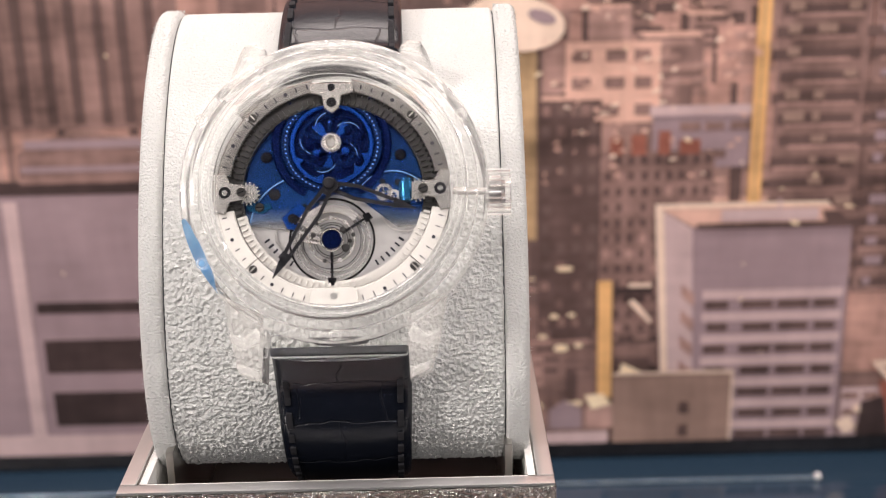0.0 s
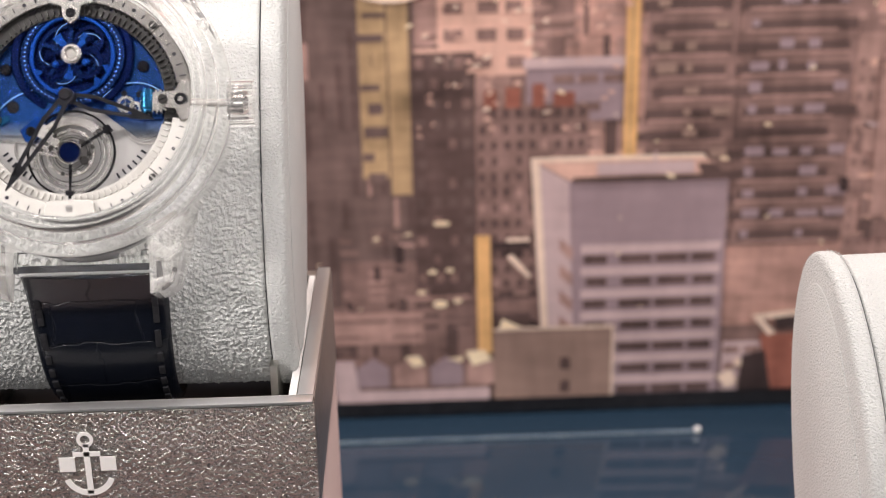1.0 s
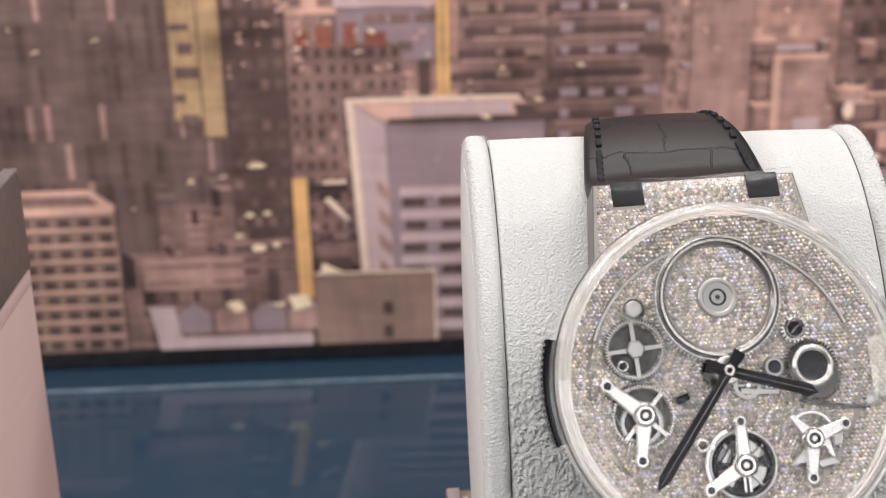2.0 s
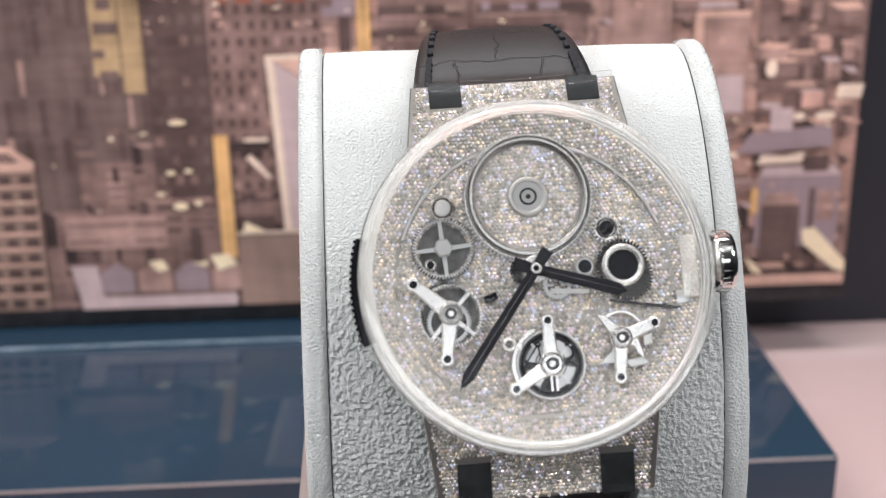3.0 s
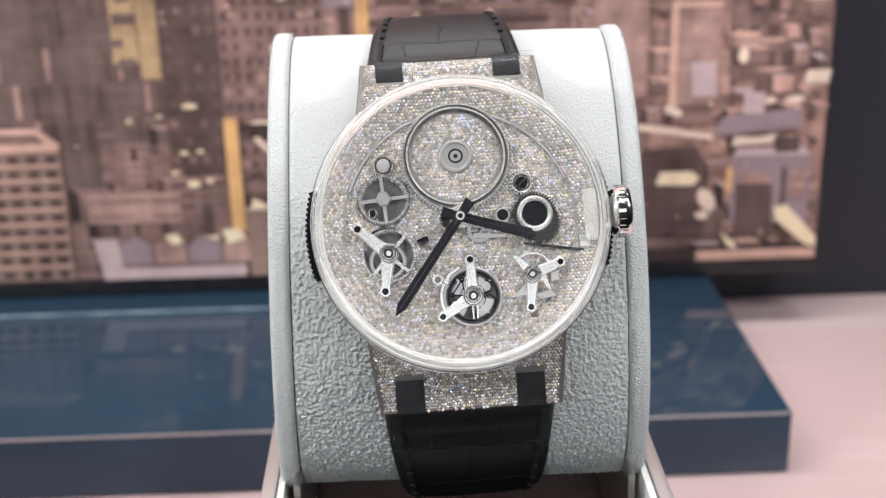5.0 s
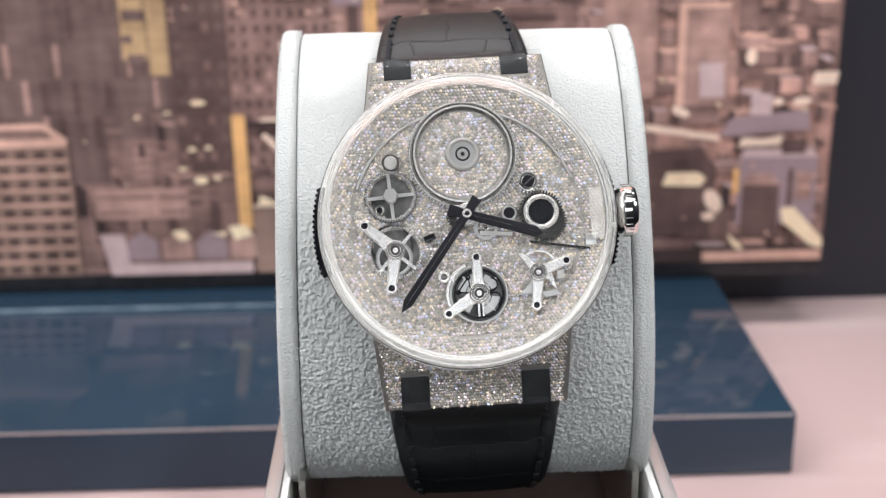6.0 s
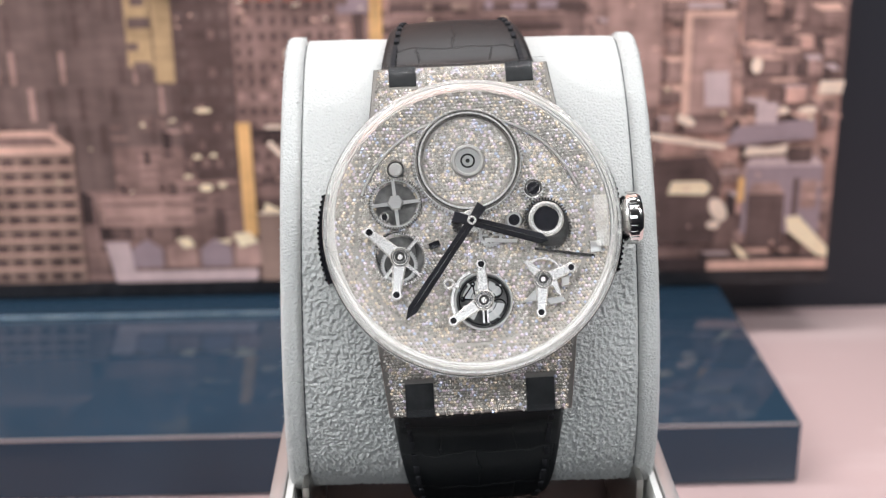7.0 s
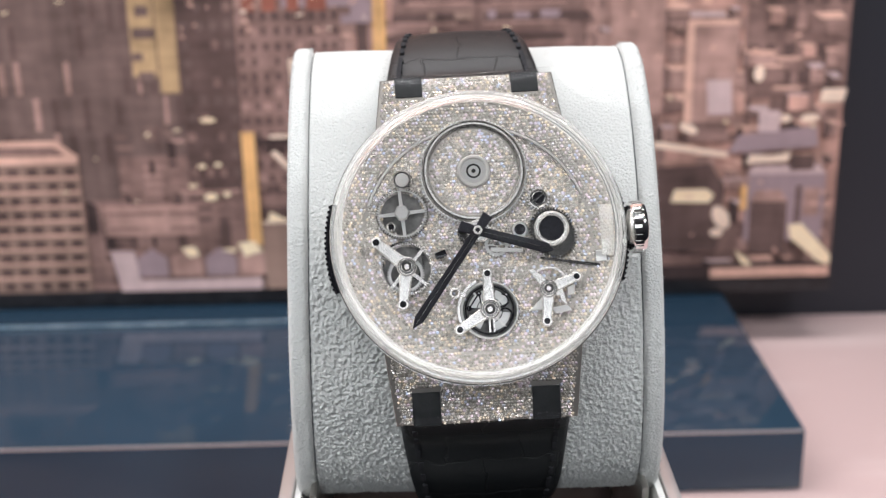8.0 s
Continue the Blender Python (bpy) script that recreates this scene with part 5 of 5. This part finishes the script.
            part("rib", box(-0.02, 0.02, -0.02, 0.02, -0.48, -0.14), black_satin, band, at=cm(2.475 * math.cos(radians(a)), 2.475 * math.sin(radians(a)), 0, 0, 0, a), smooth=0)
    crown = part("crown", lathe([(0, 0.0), (0.3, 0.0), (0.38, 0.05), (0.42, 0.14), (0.42, 0.26), (0.38, 0.33), (0.28, 0.36), (0, 0.37)], 48, closed=False), steel, w, "polished steel crown", at=cm(2.44, 0.08, -0.25, 0, 90, 0))
    for k in range(24):
        a = 15 * k
        part("knurl", box(0.415, 0.435, -0.03, 0.03, 0.12, 0.26), steel, crown, at=cm(0, 0, 0, 0, 0, a), smooth=0)
    part("crown_neck", lathe([(0, 0), (0.2, 0), (0.2, 0.3), (0, 0.3)], 24, closed=False), gear_dark, w, at=cm(2.25, 0.08, -0.25, 0, 90, 0))
    # barrel
    b = part("barrel", gear(0.9, 0.035, 96, -0.01, 0.03, 0.78), gear_steel, w, "diamond-set barrel with steel rim", at=cm(0.0, 1.1, 0))
    part("barrel_rim", ring(0.73, 0.85, 0.03, 0.15, 80, bevel=0.045), flange_grey, b)
    part("rim_groove", ring(0.802, 0.822, 0.148, 0.153, 80), gear_dark, b)
    part("rim_line", ring(0.77, 0.8, 0.15, 0.158, 80), bridge_polish, b)
    part("rim_line", ring(0.85, 0.865, 0.06, 0.1, 80), bridge_polish, b)
    part("barrel_plate", disc(0.75, 0.03, 0.075, 64), pave_bed, b)
    stones(0.8, 0.059, lambda x, y: 0.29 < math.hypot(x, y) < 0.71, lambda x, y: 0.075, "barrel_pave", b, 0.029, 5)
    part("emblem_ring", ring(0.2, 0.27, 0.075, 0.12, 48, bevel=0.02), satin, b)
    part("emblem_disc", disc(0.2, 0.075, 0.095, 40), gear_steel, b)
    part("emblem_mark", ring(0.09, 0.12, 0.096, 0.104, 32), gear_dark, b, smooth=0)
    part("emblem_mark", disc(0.035, 0.096, 0.104, 16), gear_dark, b, smooth=0)
    # left wheels
    part("small_wheel", disc(0.17, 0.0, 0.08, 32, 0.03), steel, w, at=cm(-1.17, 1.02, 0))
    part("wheel_cap", disc(0.11, 0.08, 0.11, 28, 0.02), satin, w, at=cm(-1.17, 1.02, 0))
    g = spoked(w, "spoked_wheel", -1.2, 0.47, 0.04, 0.41, 60, 4, gear_steel, bridge_polish, 4, 0.9)
    part("wheel_teeth", gear(0.43, 0.03, 64, 0.02, 0.04, 0.38), gear_dark, g)
    part("wheel_hub", disc(0.13, 0.08, 0.16, 6, 0.02), gear_steel, g)
    part("jewel_ring", ring(0.05, 0.08, 0.0, 0.09, 20, bevel=0.01), steel, g, at=cm(-0.2, -0.2, 0))
    part("jewel", disc(0.05, 0.0, 0.08, 16, 0.01), black_gloss, g, at=cm(-0.2, -0.2, 0))
    g = spoked(w, "spoked_wheel", -1.17, -0.44, 0.04, 0.43, 64, 4, bright, bright, 48, 0.92)
    part("inner_gear", gear(0.3, 0.03, 44, 0.0, 0.03, 0.24), gear_steel, g, at=cm(-0.08, -0.04, 0))
    part("inner_gear", gear(0.36, 0.025, 60, -0.004, 0.01, 0.31), gear_dark, g, at=cm(0.05, 0.12, 0))

    def tri_bridge(x, y, arms, hub_r, name):
        p = part(name, disc(hub_r, 0.12, 0.2, 32, 0.025), bridge_polish, w, "pale polished steel bridge", at=cm(x, y, 0))
        for ax, ay, wide in arms:
            part("bridge_arm", arm(0, 0, ax, ay, wide * 1.45, wide * 0.95, 0.1, 0.175, 0.022), bridge_polish, p)
            part("foot", disc(wide * 0.6, 0.0, 0.18, 24, 0.02), bridge_polish, p, at=cm(ax, ay, 0))
            part("foot_hole", disc(wide * 0.34, 0.181, 0.186, 16), black_gloss, p, at=cm(ax, ay, 0))
        part("hub_groove", ring(hub_r * 0.82, hub_r * 0.9, 0.2, 0.204, 32), tooth_dark, p)
        part("jewel_ring", ring(hub_r * 0.5, hub_r * 0.78, 0.2, 0.235, 28, bevel=0.01), steel, p)
        part("hub_well", disc(hub_r * 0.5, 0.2, 0.204, 24), tooth_dark, p)
        part("jewel", disc(hub_r * 0.28, 0.204, 0.225, 20, 0.01), bridge_polish, p)
        return p

    tri_bridge(-1.17, -0.42, [(-0.47, 0.42, 0.16), (-0.09, -0.6, 0.16)], 0.16, "train_bridge")
    part("stub", box(-0.08, 0.1, -0.05, 0.05, 0.0, 0.1, 0.01), black_satin, w, at=cm(-0.62, -0.24, 0, 0, 0, 20))
    # tourbillon
    tb = part("tourbillon", ring(0.43, 0.47, 0.02, 0.07, 64, bevel=0.01), gear_steel, w, "open tourbillon with balance wheel", at=cm(0.12, -1.18, 0))
    part("balance", ring(0.375, 0.4, 0.05, 0.08, 56, bevel=0.008), black_satin, tb)
    for a0, a1 in ((100, 170), (190, 240), (285, 350), (20, 70)):
        part("cage_plate", ring(0.16, 0.34, 0.0, 0.02, 12, a0, a1, 0.006), gear_steel, tb)
    part("hair_spring", ring(0.2, 0.212, 0.03, 0.05, 40), gear_dark, tb)
    for a in (40, 130, 220, 310):
        c, q = math.cos(radians(a)), math.sin(radians(a))
        part("balance_arm", arm(0, 0, 0.38 * c, 0.38 * q, 0.035, 0.03, 0.055, 0.075), satin, tb)
    # filigree triangle and curls in black
    corners = ((-0.33, 0.04), (-0.16, 0.27), (-0.12, 0.02))
    for (xa, ya), (xb, yb) in zip(corners, corners[1:] + corners[:1]):
        part("filigree", arm(xa, ya, xb, yb, 0.022, 0.022, 0.08, 0.1), black_satin, tb)
        part("filigree_eye", ring(0.018, 0.042, 0.08, 0.105, 16), black_satin, tb, at=cm(xa, ya, 0))
    for x, y, r0, a0, a1 in ((0.24, -0.1, 0.1, -60, 170), (0.2, 0.14, 0.09, -100, 90), (0.12, -0.26, 0.1, 180, 350)):
        part("curl", ring(r0, r0 + 0.022, 0.08, 0.1, 20, a0, a1), black_satin, tb, at=cm(x, y, 0))
    part("pale_bar", box(-0.03, 0.0, -0.36, -0.15, 0.09, 0.11), bridge_polish, tb)
    part("pale_bar", box(0.04, 0.07, -0.36, -0.15, 0.09, 0.11), bridge_polish, tb)
    part("pale_rim", ring(0.47, 0.53, 0.06, 0.1, 32, 112, 215, 0.01), bridge_polish, tb)
    tri_bridge(0.12, -1.18, [(-0.01, 0.58, 0.15), (-0.5, -0.3, 0.15)], 0.165, "tourbillon_bridge")
    part("stud", ring(0.05, 0.1, 0.0, 0.15, 24, bevel=0.02), bridge_polish, w, at=cm(-0.42, -0.88, 0))
    part("stud_arm", arm(-0.34, -0.9, -0.24, -0.92, 0.09, 0.11, 0.06, 0.11, 0.015), bridge_polish, w)
    # lever bridge and pallet
    lx, ly = 1.08, -0.9
    part("lever_wheel", ring(0.27, 0.32, 0.04, 0.08, 40, 10, 135, 0.01), bridge_polish, w, at=cm(lx + 0.02, ly + 0.06, 0))
    tri_bridge(lx, ly, [(0.46, 0.17, 0.145), (-0.06, -0.52, 0.15)], 0.15, "lever_bridge")
    for pts, z0, z1, m in (([(-0.31, 0.32), (-0.22, 0.33), (0.02, 0.12), (-0.1, 0.0)], 0.1, 0.165, bridge_polish),
                           ([(0.04, -0.1), (0.22, 0.02), (0.3, -0.3), (0.2, -0.22), (0.16, -0.12)], 0.09, 0.14, bridge_polish),
                           ([(-0.34, -0.34), (-0.08, -0.1), (-0.1, -0.32)], 0.04, 0.09, gear_steel),
                           ([(0.02, -0.3), (0.3, -0.26), (0.36, -0.36), (0.1, -0.4)], 0.03, 0.07, gear_steel),
                           ([(0.3, 0.02), (0.44, 0.06), (0.42, -0.1), (0.3, -0.12)], 0.04, 0.09, satin)):
        part("lever_fork", prism(pts[::-1], z0, z1, 0.012), m, w, at=cm(lx, ly, 0))
    # keyless work
    g = part("small_gear", gear(0.2, 0.04, 20, 0.0, 0.06), bridge_polish, w, at=cm(1.03, 0.6, 0))
    part("cap_ring", ring(0.095, 0.15, 0.06, 0.1, 32, bevel=0.015), steel, g)
    part("cap", disc(0.1, 0.06, 0.09, 24, 0.01), black_gloss, g)
    part("slot", box(-0.09, 0.09, -0.015, 0.015, 0.1, 0.106), steel, g, at=cm(0, 0, 0, 0, 0, 40), smooth=0)
    g = part("small_gear", disc(0.14, 0.0, 0.06, 28, 0.02), gear_steel, w, at=cm(0.69, 0.1, 0))
    part("cap", disc(0.09, 0.06, 0.09, 24, 0.01), black_gloss, g)
    g = part("winding_gear", gear(0.36, 0.045, 44, 0.0, 0.08), gear_dark, w, at=cm(1.2, 0.08, 0))
    part("winding_ring", ring(0.205, 0.285, 0.08, 0.17, 48, bevel=0.03), bridge_polish, g)
    part("winding_cap", disc(0.215, 0.08, 0.13, 40, 0.02), black_gloss, g)
    part("winding_gear_lower", gear(0.34, 0.04, 44, -0.01, 0.05), gear_dark, w, at=cm(1.27, -0.06, 0))
    spoked(w, "centre_wheel", 0.3, -0.12, -0.005, 0.2, 24, 4, gear_steel, steel, 0, 0.7)
    part("lever", arm(0.2, -0.2, 0.72, -0.24, 0.07, 0.05, 0.02, 0.06), satin, w)
    part("plate_edge", arm(1.0, -0.38, 1.95, -0.55, 0.03, 0.05, -0.01, 0.05), gear_dark, w)
    part("index_plate", box(1.98, 2.2, -0.42, 0.42, 0.13, 0.17, 0.02), cream_ring, w, "pale frosted index plate")
    part("index_foot", box(1.88, 2.05, -0.5, -0.32, 0.12, 0.15, 0.01), gear_steel, w)
    # hands
    part("hub_plate", disc(0.19, 0.0, 0.2, 32, 0.02), bright, w, at=cm(0.02, 0.1, 0))
    part("hub_gear", gear(0.22, 0.03, 26, 0.0, 0.05), gear_dark, w, at=cm(-0.1, 0.1, 0))
    hand(w, "hour_hand", 0.0, 0.09, -17.5, 1.26, 0.17, 0.3, 0.22, mat=hand_black)
    hand(w, "minute_hand", 0.0, 0.09, 233.5, 1.9, 0.16, 0.3, 0.28, mat=hand_black)
    for ang, ln, z in ((-17.5, 1.2, 0.256), (233.5, 1.8, 0.316)):
        part("ridge", arm(0.1, 0, ln, 0, 0.02, 0.01, z, z + 0.008), gear_dark, w, at=cm(0.0, 0.09, 0, 0, 0, ang))
    part("hub_cap", ring(0.035, 0.075, 0.3, 0.335, 24, bevel=0.01), bright, w, at=cm(0.0, 0.09, 0))
    k = C2
    strap(w, black_leather, k["a"], k["b"], k["c"], 2.66, -0.98, 44, 155, 2.92, 2.0, -1)
    strap(w, black_leather, k["a"], k["b"], k["c"], 2.6, -1.0, 43, 155, 2.86, 1.7, 1)
    return w


skeleton_watch()
pave_watch()
